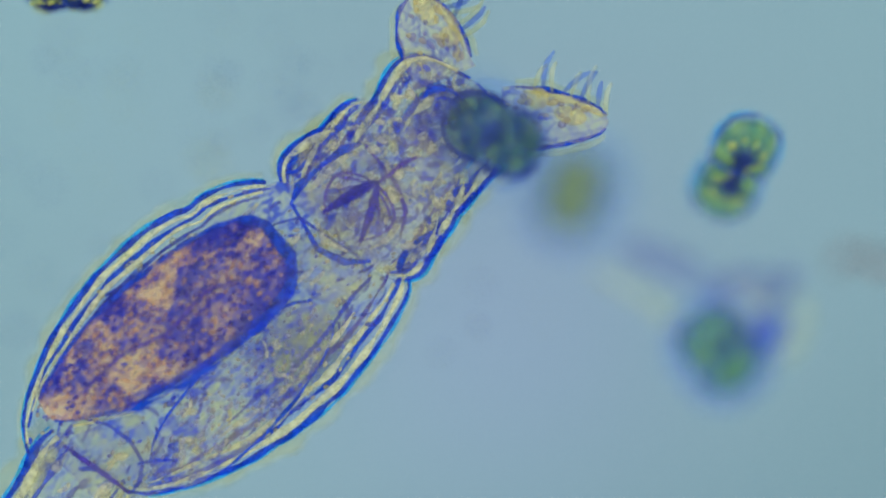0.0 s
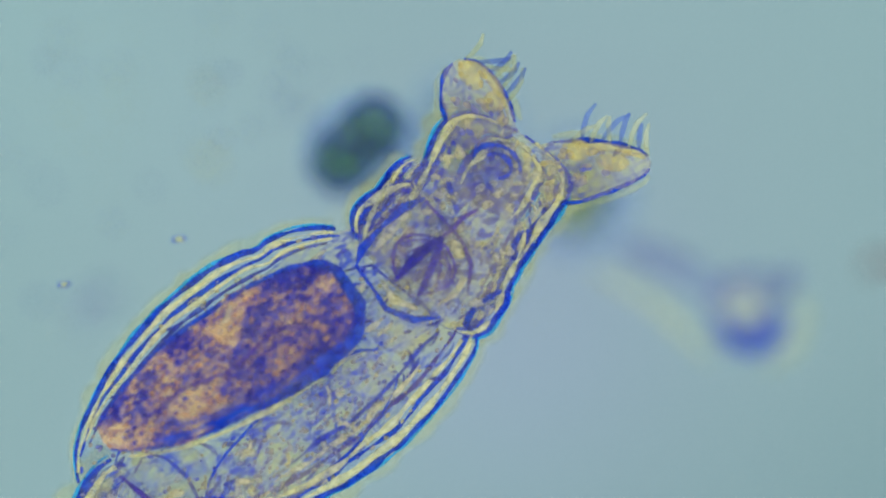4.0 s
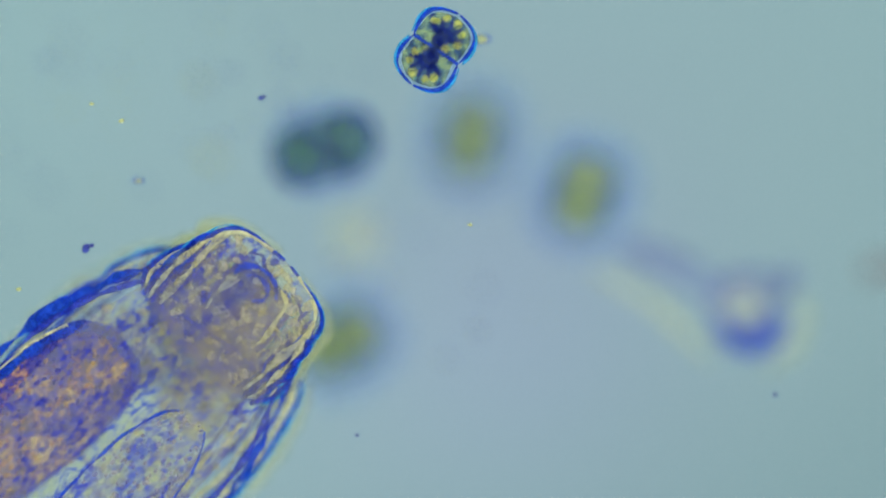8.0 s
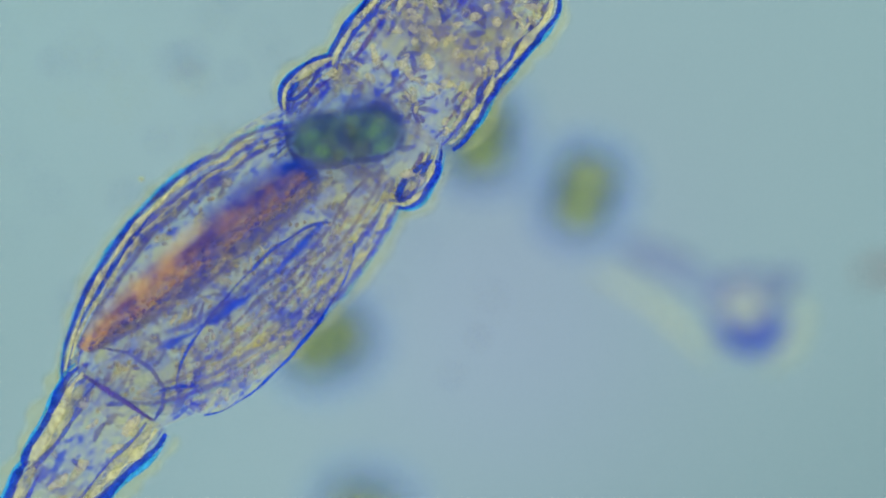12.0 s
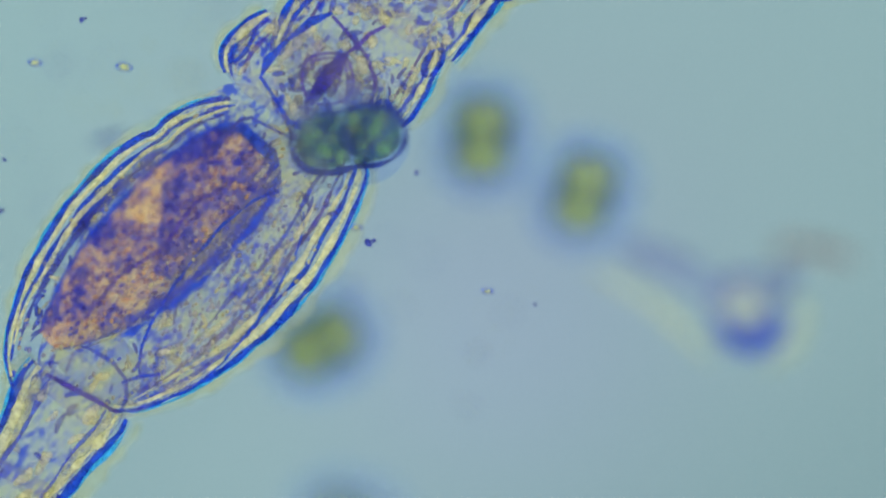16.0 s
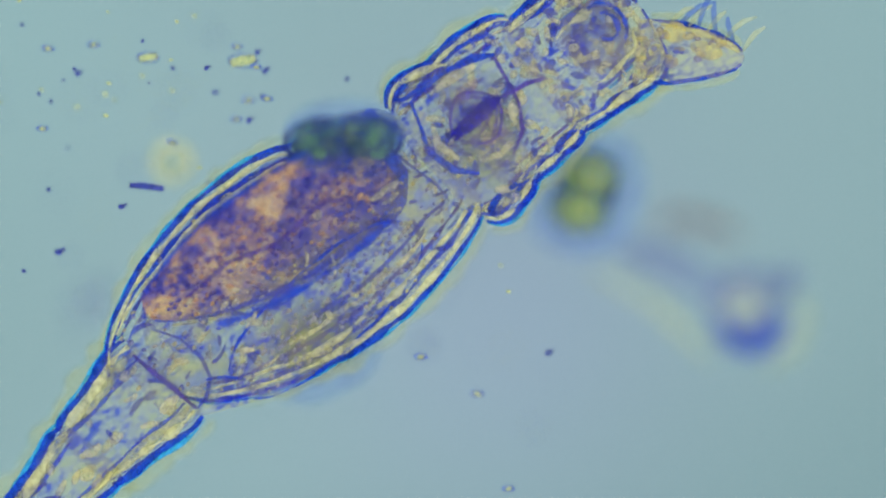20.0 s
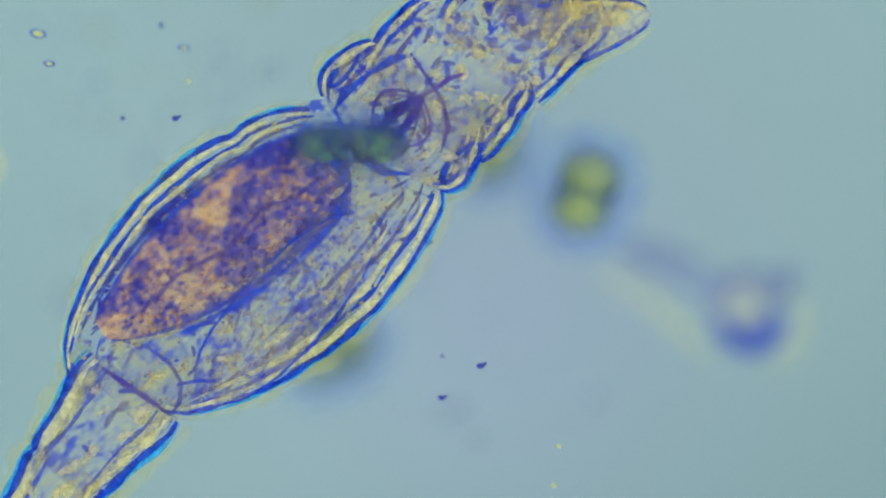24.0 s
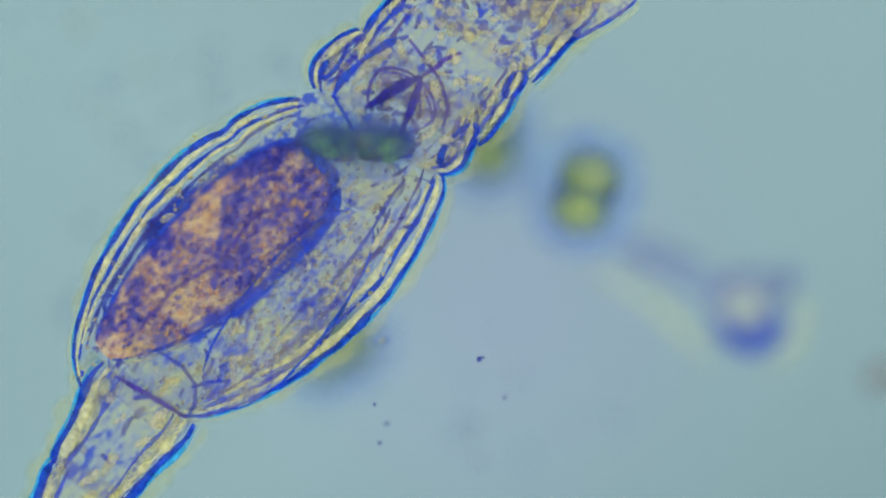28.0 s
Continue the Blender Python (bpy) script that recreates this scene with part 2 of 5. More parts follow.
BRAIN = marbled("brain", [(0.34, (0.50, 0.54, 0.97)), (0.5, (0.80, 0.82, 0.99)), (0.66, (0.98, 0.97, 0.94))], [(0.34, (0.05, 0.07, 0.48)), (0.5, (0.20, 0.20, 0.46)), (0.66, (0.46, 0.44, 0.36))], 0.10, 130)
EYE_SPOT = film("eye_spot", (0.95, 0.4, 0.3), (0.66, 0.20, 0.14), 0.4, 90, 0.1)
CELL_RIM = film("dark_cell_edge", (0.62, 0.66, 0.88), (0.12, 0.16, 0.42), 0.10, 60, 0.1)
CELL_WALL = film("cell_wall", (0.91, 0.95, 1.0), (0.20, 0.34, 0.66), 0.07, 60, 0.05)
GREEN = marbled("chloroplast", [(0.34, (0.66, 0.74, 0.62)), (0.48, (0.92, 0.92, 0.52)), (0.62, (1.0, 1.0, 0.44))], [(0.34, (0.12, 0.18, 0.14)), (0.48, (0.40, 0.42, 0.10)), (0.62, (0.62, 0.60, 0.12))], 0.26, 110)
OLIVE = film("olive_plasm", (0.84, 0.90, 0.70), (0.30, 0.34, 0.16), 0.12, 60, 0.08)
GREEN_DARK = marbled("dense_chloroplast", [(0.38, (0.10, 0.20, 0.46)), (0.50, (0.28, 0.52, 0.44)), (0.64, (0.78, 0.92, 0.46))], [(0.36, (0.01, 0.04, 0.16)), (0.47, (0.05, 0.17, 0.10)), (0.60, (0.40, 0.48, 0.08))], 0.26, 125)
LOBE_GREEN = film("pale_green_lobe", (1.0, 1.0, 0.66), (0.66, 0.68, 0.20), 0.45, 90, 0.05)
NAVY = film("navy_plasm", (0.16, 0.24, 0.66), (0.02, 0.04, 0.26), 0.35, 120, 0.3)
VIOLET = film("violet_husk", (0.80, 0.82, 0.96), (0.30, 0.32, 0.5), 0.10, 40, 0.12)
BOWL = film("husk_bowl", (1.0, 0.99, 0.93), (0.60, 0.57, 0.44), 0.14, 60, 0.05)
HUSK_EDGE = film("husk_edge", (0.36, 0.48, 0.95), (0.08, 0.14, 0.6), 0.26, 60, 0.15)
HUSK = film("empty_husk", (0.84, 0.85, 0.96), (0.38, 0.40, 0.55), 0.10, 40, 0.10)
FLAKE = film("brown_flake", (0.84, 0.78, 0.76), (0.36, 0.28, 0.26), 0.15, 40, 0.12)
SPECK = film("dark_speck", (0.40, 0.44, 0.88), (0.10, 0.12, 0.46), 0.30, 200, 0.3)
BRIGHT = film("bright_speck", (1.0, 1.0, 0.80), (0.56, 0.60, 0.30), 0.42, 200, 0.05)


def glass():
    m, nt, out = mat("slide_glass")
    p = nt.nodes.new("ShaderNodeBsdfPrincipled")
    p.inputs["Base Color"].default_value = (0.99, 0.995, 0.99, 1)
    p.inputs["Roughness"].default_value = 0.0
    p.inputs["Transmission Weight"].default_value = 1.0
    p.inputs["IOR"].default_value = 1.14
    nt.links.new(p.outputs[0], out.inputs[0])
    return m


def lamp_glass():
    """The lit field lens of the lamp: teal at its edge, bluer in the middle, a little uneven."""
    m, nt, out = mat("lamp_field_glow")
    tc = nt.nodes.new("ShaderNodeTexCoord")
    mp = nt.nodes.new("ShaderNodeMapping")
    mp.inputs["Location"].default_value = (-0.06, 0.05, 0)
    mp.inputs["Scale"].default_value = (1.25 * K, 1.25 * K, 1)
    gr = nt.nodes.new("ShaderNodeTexGradient")
    gr.gradient_type = "SPHERICAL"
    nt.links.new(tc.outputs["Object"], mp.inputs[0])
    nt.links.new(mp.outputs[0], gr.inputs[0])
    rp = ramp(nt, [(0.35, (0.258, 0.425, 0.440)), (0.75, (0.272, 0.418, 0.455)), (0.97, (0.275, 0.375, 0.490))])
    nt.links.new(gr.outputs[0], rp.inputs[0])
    nz = noise_tex(nt, 2.4, 2)
    mr = nt.nodes.new("ShaderNodeMapRange")
    mr.inputs[1].default_value, mr.inputs[2].default_value = 0.3, 0.7
    mr.inputs[3].default_value, mr.inputs[4].default_value = 0.93, 1.06
    nt.links.new(nz.outputs[0], mr.inputs[0])
    fall = nt.nodes.new("ShaderNodeMapping")
    fall.inputs["Rotation"].default_value = (0, 0, radians(242))
    fall.inputs["Location"].default_value = (0.56, 0, 0)
    fall.inputs["Scale"].default_value = (1.3 * K, 1.3 * K, 1)
    lin = nt.nodes.new("ShaderNodeTexGradient")
    nt.links.new(tc.outputs["Object"], fall.inputs[0])
    nt.links.new(fall.outputs[0], lin.inputs[0])
    rl = ramp(nt, [(0.10, (0.79, 0.82, 0.83)), (0.46, (1.0, 1.0, 1.0))])
    nt.links.new(lin.outputs[0], rl.inputs[0])
    mu = nt.nodes.new("ShaderNodeMix")
    mu.data_type, mu.blend_type = "RGBA", "MULTIPLY"
    mu.inputs[0].default_value = 1.0
    nt.links.new(rp.outputs[0], mu.inputs[6])
    nt.links.new(rl.outputs[0], mu.inputs[7])
    em = nt.nodes.new("ShaderNodeEmission")
    nt.links.new(mu.outputs[2], em.inputs[0])
    nt.links.new(mr.outputs[0], em.inputs[1])
    nt.links.new(em.outputs[0], out.inputs[0])
    return m


# ---- mesh tools (grid steps; the long axis of a part is +y, its base at 0) ----
class Soup:
    def __init__(self):
        self.v, self.f = [], []

    def add(self, verts, faces):
        k = len(self.v)
        self.v.extend(verts)
        self.f.extend([tuple(i + k for i in f) for f in faces])
        return self

    def mesh(self, name, material):
        me = bpy.data.meshes.new(name)
        me.from_pydata([(a * U, b * U, c * U) for a, b, c in self.v], [], self.f)
        me.polygons.foreach_set("use_smooth", [True] * len(me.polygons))
        me.materials.append(material)
        me.update()
        return me


def part(name, soup, material, parent=None, label="", m=None):
    ob = new(name, soup.mesh(name, material))
    if parent:
        ob.parent = parent
    if m is not None:
        ob.matrix_basis = m
    return tagged(ob, label)


def curve_at(pairs, x):
    xs, ys = zip(*pairs)
    x = min(max(x, xs[0]), xs[-1])
    i = 0
    while i < len(xs) - 2 and x > xs[i + 1]:
        i += 1
    # cubic through the neighbours
    x0, x1, y0, y1 = xs[i], xs[i + 1], ys[i], ys[i + 1]
    d = (y1 - y0) / (x1 - x0)
    a = (y1 - ys[i - 1]) / (x1 - xs[i - 1]) if i > 0 else d
    b = (ys[i + 2] - y0) / (xs[i + 2] - x0) if i < len(xs) - 2 else d
    h, t = x1 - x0, (x - x0) / (x1 - x0)
    return ((2 * t ** 3 - 3 * t * t + 1) * y0 + (t ** 3 - 2 * t * t + t) * h * a
            + (-2 * t ** 3 + 3 * t * t) * y1 + (t ** 3 - t * t) * h * b)


def lathe(profile, n=48, rows=28, flat=0.6, rough=0.0, seed=0, freq=0.02, sway=None, arc=None):
    """A body turned round +y, flattened in height, with an uneven skin; arc, in degrees, keeps one side of it only."""
    s = Soup()
    y0, y1 = profile[0][0], profile[-1][0]
    vs, fs = [], []
    for i in range(rows + 1):
        # rows crowd towards the ends
        y = y0 + (y1 - y0) * (0.5 - 0.5 * math.cos(math.pi * i / rows))
        r = max(0.02, curve_at(profile, y))
        dx = sway(y) if sway else 0.0
        for j in range(n):
            a = 2 * math.pi * j / n if arc is None else radians(arc[0] + (arc[1] - arc[0]) * j / (n - 1))
            k = r
            if rough:
                k += rough * noise.noise(Vector((math.cos(a) * r * freq, y * freq, math.sin(a) * r * freq + seed * 7.3))) * min(1, r / 20)
            vs.append((dx + k * math.cos(a), y, k * math.sin(a) * flat))
    for i in range(rows):
        for j in range(n if arc is None else n - 1):
            p, q = i * n + j, i * n + (j + 1) % n
            fs.append((q, p, p + n, q + n))
    if arc is not None:
        return s.add(vs, fs)
    fs.append(tuple(range(n)))
    fs.append(tuple(reversed(range(rows * n, rows * n + n))))
    return s.add(vs, fs)


def tube(s, pts, radius, n=7, taper=0.35, uneven=0.0):
    """A rounded strand along pts, thin at its ends."""
    pts = [Vector(p) for p in pts]
    vs, fs = [], []
    m = len(pts)
    for i, p in enumerate(pts):
        d = (pts[min(i + 1, m - 1)] - pts[max(i - 1, 0)]).normalized()
        side = d.cross(Vector((0, 0, 1)))
        side = side.normalized() if side.length > 1e-4 else Vector((1, 0, 0))
        up = side.cross(d)
        t = i / (m - 1)
        r = radius * (taper + (1 - taper) * math.sin(math.pi * min(max(t, 0.02), 0.98)) ** 0.5)
        if uneven:
            r *= 1 + uneven * 1.6 * noise.noise(Vector((p.x * 0.031, p.y * 0.031, radius + p.z * 0.02)))
        for j in range(n):
            a = 2 * math.pi * j / n
            vs.append(tuple(p + side * (r * math.cos(a)) + up * (r * math.sin(a))))
    for i in range(m - 1):
        for j in range(n):
            p, q = i * n + j, i * n + (j + 1) % n
            fs.append((p, q, q + n, p + n))
    fs.append(tuple(reversed(range(n))))
    fs.append(tuple(range((m - 1) * n, m * n)))
    return s.add(vs, fs)


def ring(s, y, r, thick, flat=0.6, n=48, m=6, dx=0.0, lean=0.0, seed=0):
    """A fold that runs round the body at y."""
    vs, fs = [], []
    for i in range(n):
        a = 2 * math.pi * i / n
        rr = r + 3 * noise.noise(Vector((math.cos(a) * 2, math.sin(a) * 2, seed * 3.1)))
        for j in range(m):
            b = 2 * math.pi * j / m
            k = rr + thick * math.cos(b)
            vs.append((dx + k * math.cos(a), y + thick * math.sin(b) + lean * math.cos(a), k * math.sin(a) * flat))
    for i in range(n):
        for j in range(m):
            fs.append((i * m + j, i * m + (j + 1) % m, ((i + 1) % n) * m + (j + 1) % m, ((i + 1) % n) * m + j))
    return s.add(vs, fs)


ICO = None


def ico():
    global ICO
    if ICO is None:
        bm = bmesh.new()
        bmesh.ops.create_icosphere(bm, subdivisions=1, radius=1)
        bm.verts.ensure_lookup_table()
        ICO = ([tuple(v.co) for v in bm.verts], [tuple(v.index for v in f.verts) for f in bm.faces])
        bm.free()
    return ICO


def blob(s, c, size, turn=0.0):
    vs, fs = ico()
    ca, sa = math.cos(turn), math.sin(turn)
    out = []
    for x, y, z in vs:
        x, y, z = x * size[0], y * size[1], z * size[2]
        out.append((c[0] + x * ca - y * sa, c[1] + x * sa + y * ca, c[2] + z))
    return s.add(out, fs)


def fill(profile, count, size, rnd, flat=0.6, inner=0.92, stretch=1.6, lean=0.0, height=1.0, side=0):
    """Grains strewn through a turned body."""
    s = Soup()
    y0, y1 = profile[0][0], profile[-1][0]
    top = max(p[1] for p in profile)
    k = 0
    while k < count:
        y, x = rnd.uniform(y0, y1), rnd.uniform(-top if side <= 0 else 0, top if side >= 0 else 0)
        r = curve_at(profile, y) * inner
        if abs(x) > r - size[0]:
            continue
        zr = math.sqrt(max(0, r * r - x * x)) * flat * height
        z = rnd.uniform(-zr, zr)
        a = rnd.uniform(*size)
        blob(s, (x, y, z), (a, a * rnd.uniform(1, stretch), a * 0.7), lean + rnd.uniform(-0.8, 0.8))
        k += 1
    return s


def strands(profile, count, length, girth, rnd, flat=0.44, inner=0.9, height=0.7, loose=0.7, side=0):
    """Short wavy threads of tissue strewn through a turned body."""
    s = Soup()
    y0, y1 = profile[0][0], profile[-1][0]
    top = max(q[1] for q in profile)
    k = 0
    while k < count:
        y, x = rnd.uniform(y0, y1), rnd.uniform(-top if side <= 0 else 0, top if side >= 0 else 0)
        r = curve_at(profile, y) * inner
        if abs(x) > r - 8:
            continue
        z = rnd.uniform(-1.2, 0.8) * math.sqrt(max(0, r * r - x * x)) * flat * height
        a, bend, ln = rnd.gauss(math.pi / 2, loose), rnd.uniform(-1.3, 1.3), rnd.uniform(*length)
        pts, q = [], (x, y)
        for i in range(6):
            pts.append((q[0], q[1], z))
            a += bend / 5
            q = (q[0] + math.cos(a) * ln / 5, q[1] + math.sin(a) * ln / 5)
        e = pts[-1]
        if not (y0 + 6 < e[1] < y1 - 6) or abs(e[0]) > curve_at(profile, e[1]) * inner:
            continue
        tube(s, pts, rnd.uniform(*girth), 7, 0.3, 0.5)
        k += 1
    return s


def folds(profile, angles, radius, material, parent, flat=0.6, y0=0.02, y1=0.98, name="fold", out=0.0, n=36, wob=3.0, label="", scale=1.0, lift=0.0, uneven=0.65):
    """Lengthwise folds of the skin, each one a strand of its own; scale draws them in towards the middle line."""
    a0, a1 = profile[0][0], profile[-1][0]
    for q, ang in enumerate(angles):
        pts = []
        for i in range(n):
            y = a0 + (a1 - a0) * (y0 + (y1 - y0) * i / (n - 1))
            r = curve_at(profile, y) * scale + out
            r += wob * (0.5 + 1.5 * (1 - scale)) * noise.noise(Vector((y * 0.016, ang * 1.7 + scale * 31, radius)))
            a = radians(ang)
            pts.append((r * math.cos(a), y, r * math.sin(a) * flat + lift))
        part(name, tube(Soup(), pts, radius * (0.85 + 0.3 * ((q * 37) % 10) / 10), uneven=uneven), material, parent, label)


def edge(profile, sides, parent, bold=1.0, y0=0.02, y1=0.98, n=24, wob=3.0):
    """The body's dark rim between pale optical fringes, outside and inside, painted as strands."""
    folds(profile, sides, 15 * bold, HALO, parent, 0.1, y0, y1, "halo_strand", 15 * bold, n, wob, "faint pale refraction halo", lift=-58)
    folds(profile, sides, 3.4 * bold, CYAN, parent, 0.1, y0, y1, "outer_fringe", 6 * bold, n, wob, "thin cyan refraction fringe", lift=-10)
    folds(profile, sides, 6.2 * bold, DEEP_BLUE, parent, 0.1, y0, y1, "fold", 0, n, wob, lift=-4)
    folds(profile, sides, 5.2 * bold, PALE, parent, 0.1, y0 + 0.02, y1 - 0.01, "inner_fringe", -12 * bold, n, wob, "pale yellow refraction fringe", lift=7, uneven=0.9)


def bead(parent, x, y, a, b, turn, dark=3.4):
    """A small rounded wrinkle at the flank."""
    ca, sa = math.cos(radians(turn)), math.sin(radians(turn))
    pts = []
    for i in range(22):
        q = 2 * math.pi * i / 20
        k = 1 + 0.12 * noise.noise(Vector((math.cos(q), math.sin(q), x * 0.1 + y)))
        px, py = a * k * math.cos(q), b * k * math.sin(q)
        pts.append((x + px * ca - py * sa, y + px * sa + py * ca, 4))
    o = part("wrinkle", tube(Soup(), pts, dark, 7, 0.8, 0.5), DEEP_BLUE, parent, "small rounded wrinkle with blue outline")
    part("filling", blob(Soup(), (x, y, 0), (a * 0.62, b * 0.62, 8), radians(turn)), STRAND_PALE, o)


# ---- the setting ----
def build_setting():
    s = Soup()
    x, y = 1350, 900
    t, b = SLIDE_TOP / U, SLIDE_TOP / U - 300
    e = 14
    ringv = [(-x + e, -y + e, t), (x - e, -y + e, t), (x - e, y - e, t), (-x + e, y - e, t),
             (-x, -y, t - e), (x, -y, t - e), (x, y, t - e), (-x, y, t - e),
             (-x, -y, b), (x, -y, b), (x, y, b), (-x, y, b)]
    f = [(0, 1, 2, 3), (11, 10, 9, 8)]
    for i in range(4):
        j = (i + 1) % 4
        f += [(i + 4, j + 4, j, i), (i + 8, j + 8, j + 4, i + 4)]
    s.add(ringv, f)
    ob = part("ground", s, glass())
    ob.data.polygons.foreach_set("use_smooth", [False] * len(ob.data.polygons))
    ob.visible_shadow = False
    tagged(ob, "clear glass microscope slide under the water film", "microscope slide", kind="structure")

    s = Soup()
    n, r = 96, 2250
    s.add([(r * math.cos(2 * math.pi * i / n), r * math.sin(2 * math.pi * i / n), 0) for i in range(n)]
          + [(r * math.cos(2 * math.pi * i / n), r * math.sin(2 * math.pi * i / n), -60) for i in range(n)],
          [tuple(range(n)), tuple(reversed(range(n, 2 * n)))] + [(i, i + n, (i + 1) % n + n, (i + 1) % n) for i in range(n)])
    ob = part("backdrop", s, lamp_glass(), m=pose(0, 0, -2333 * U))
    tagged(ob, "evenly lit blue-grey lamp field below the slide", "microscope lamp", kind="structure")


build_setting()

# ---- the rotifer ----
FLAT = 0.44
TRUNK = [(-648, 58), (-628, 84), (-606, 110), (-540, 148), (-440, 188), (-330, 209), (-230, 213), (-120, 198), (-60, 181), (-24, 164), (-4, 138), (8, 104)]
TRUNK_L = [(-654, 26), (-638, 62), (-612, 100), (-540, 148), (-440, 188), (-330, 209), (-230, 211), (-172, 201), (-146, 190), (-118, 191), (-70, 176), (-28, 152), (-4, 128), (8, 104)]
NECK_A = [(-150, 92), (-140, 126), (-124, 149), (-96, 160), (-55, 152), (-15, 136), (0, 124)]
NECK_B = [(-200, 108), (-180, 134), (-120, 143), (-60, 139), (-22, 129), (0, 112)]
HEAD = [(-230, 100), (-215, 116), (-130, 123), (-66, 129), (-32, 118), (-12, 90), (-2, 40), (0, 2)]
ROSTRUM = [(-122, 62), (-90, 68), (-50, 64), (-20, 62), (-9, 48), (-2, 22), (0, 2)]
LOBE = [(-30, 52), (0, 54), (30, 54), (70, 47), (108, 37), (138, 26), (154, 16), (161, 2)]
LOBE_SHORT = [(-30, 56), (0, 57), (30, 57), (70, 51), (98, 40), (114, 28), (123, 13), (127, 2)]
FOOT_A = [(-210, 50), (-200, 72), (-120, 84), (-40, 100), (0, 96)]
FOOT_B = [(-260, 36), (-250, 50), (-120, 58), (-30, 72), (0, 66)]
STOMACH = [(-262, 2), (-258, 20), (-215, 46), (-140, 74), (-50, 91), (60, 97), (150, 93), (215, 74), (246, 42), (256, 2)]
GLAND = [(-210, 2), (-204, 30), (-150, 62), (-40, 76), (80, 72), (170, 50), (204, 24), (210, 2)]


CILIA_SET = []


def build_rotifer():
    rnd = random.Random(4)
    root = tagged(new("rotifer"), "transparent bdelloid rotifer with purple-brown stomach and blue-rimmed cuticle", "rotifer")
    p = {}

    def mottle(prof, n_pale, n_dark, parent, flat=0.09, loose=0.9, ln=(14, 34), girth=(4.6, 9.5), side=0):
        tagged(part("dark_musculature", strands(prof, n_dark, ln, (girth[0] * 0.66, girth[1] * 0.66), rnd, flat, 0.93, 1.0, loose, side), STRAND_BLUE, parent, "dark blue threads"), kind="stuff")
        tagged(part("pale_musculature", strands(prof, n_pale, ln, girth, rnd, flat, 0.93, 1.0, loose, side), STRAND_PALE, parent, "pale yellow threads"), kind="stuff")

    # trunk: two flanks that slide on one another as it swells and narrows
    for side, key in ((-1, "flank_l"), (1, "flank_r")):
        c = 0 if side > 0 else 180
        body = TRUNK if side > 0 else TRUNK_L
        t = p[key] = part("trunk_flank", lathe(body, 40, 44, FLAT, 6, 1 + side, arc=(c - 92, c + 92)), SKIN, root, "clear swelling flank with blue lengthwise folds")
        edge(body, (c,), t, 1.0, 0.015, 0.972, 46, 6)
        stack = ((0.87, 6.4, BLUE, 0.06, 0.95, -7), (0.81, 6.4, PALE, 0.08, 0.93, 6), (0.73, 5.0, VIOLET_LINE, 0.10, 0.95, -9), (0.66, 5.4, STRAND_PALE, 0.30, 0.80, 8),
                 (0.58, 4.6, STRAND_BLUE, 0.35, 0.9, 10)) if side > 0 else (
                 (0.89, 5.6, BLUE, 0.06, 0.97, -6), (0.845, 5.2, PALE, 0.10, 0.95, 7), (0.79, 5.4, STRAND_BLUE, 0.10, 0.93, -10))
        for k, r, material, y0, y1, lift in stack:
            folds(body, (c,), r, material, t, 0.1, y0, y1, "fold" if material is BLUE else "seam", 0, 40, 9, "", k, lift)
        tagged(part("tissue", fill(body, 170, (2, 4.6), rnd, FLAT, 0.9, 1.9, side=side, height=0.2), TISSUE, t), kind="stuff")
        mottle(body, 52, 38, t, 0.12, 0.5, (14, 44), (3.4, 7), side)
    t = p["trunk"] = part("bladder", lathe([(-604, 2), (-598, 50), (-570, 92), (-530, 100), (-500, 70), (-486, 2)], 40, 18, 0.3, 6, 8), YOLK, root, "clear bladder before the foot")
    part("tissue", lathe([(a, b * 0.83) for a, b in TRUNK], 56, 40, 0.05, 4, 15), TRUNK_FLESH, t)
    part("rim", tube(Soup(), [(-64, -620, 10), (-20, -612, 12), (30, -602, 12), (80, -594, 10)], 4.6, uneven=0.6), VIOLET_LINE, t)
    part("rim", tube(Soup(), [(82, -594, 8), (76, -566, 10), (56, -540, 10), (16, -530, 8), (-34, -538, 8), (-78, -566, 6)], 3.6, uneven=0.8), STRAND_BLUE, t)
    part("rim", tube(Soup(), [(52, -548, 12), (70, -520, 12), (96, -494, 10)], 4.6, uneven=0.6), BLUE, t)
    part("septum", tube(Soup(), [(-87, -112, 10), (-84, -80, 12), (-62, -40, 12), (-10, -30, 12), (50, -15, 12), (94, -16, 12), (140, 6, 8)], 3.0, uneven=1.0), STRAND_BLUE, t)
    part("gullet", tube(Soup(), [(0, 40, 6), (-10, -20, 8), (-30, -90, 6)], 18, 10, 0.7), YOLK, t)
    # clear gland before the stomach
    part("gastric_gland", lathe([(-56, 2), (-46, 38), (0, 62), (46, 38), (56, 2)], 30, 14, 0.2, 8, 17, 0.04), YOLK, t, "clear rounded gland", m=pose(48 * U, -66 * U, 10 * U, 0, 0, 20))
    # neck rings
    for key, prof, k, count in (("neck_a", NECK_A, 5, 26), ("neck_b", NECK_B, 6, 34)):
        o = p[key] = part("neck_segment", lathe(prof, 56, 20, FLAT, 6, k), NECK_SKIN, root)
        edge(prof, (0, 180), o, 0.9, 0.09, 0.97, 16, 8)
        folds(prof, (0, 180), 4.2, BLUE, o, 0.1, 0.10, 0.90, n=14, scale=0.86, wob=8)
        folds(prof, (0, 180), 4.8, STRAND_PALE, o, 0.1, 0.14, 0.94, n=14, scale=0.79, wob=8, name="seam")
        folds(prof, (0, 180), 3.4, VIOLET_LINE, o, 0.1, 0.2, 0.8, n=12, scale=0.72, wob=10, name="seam")
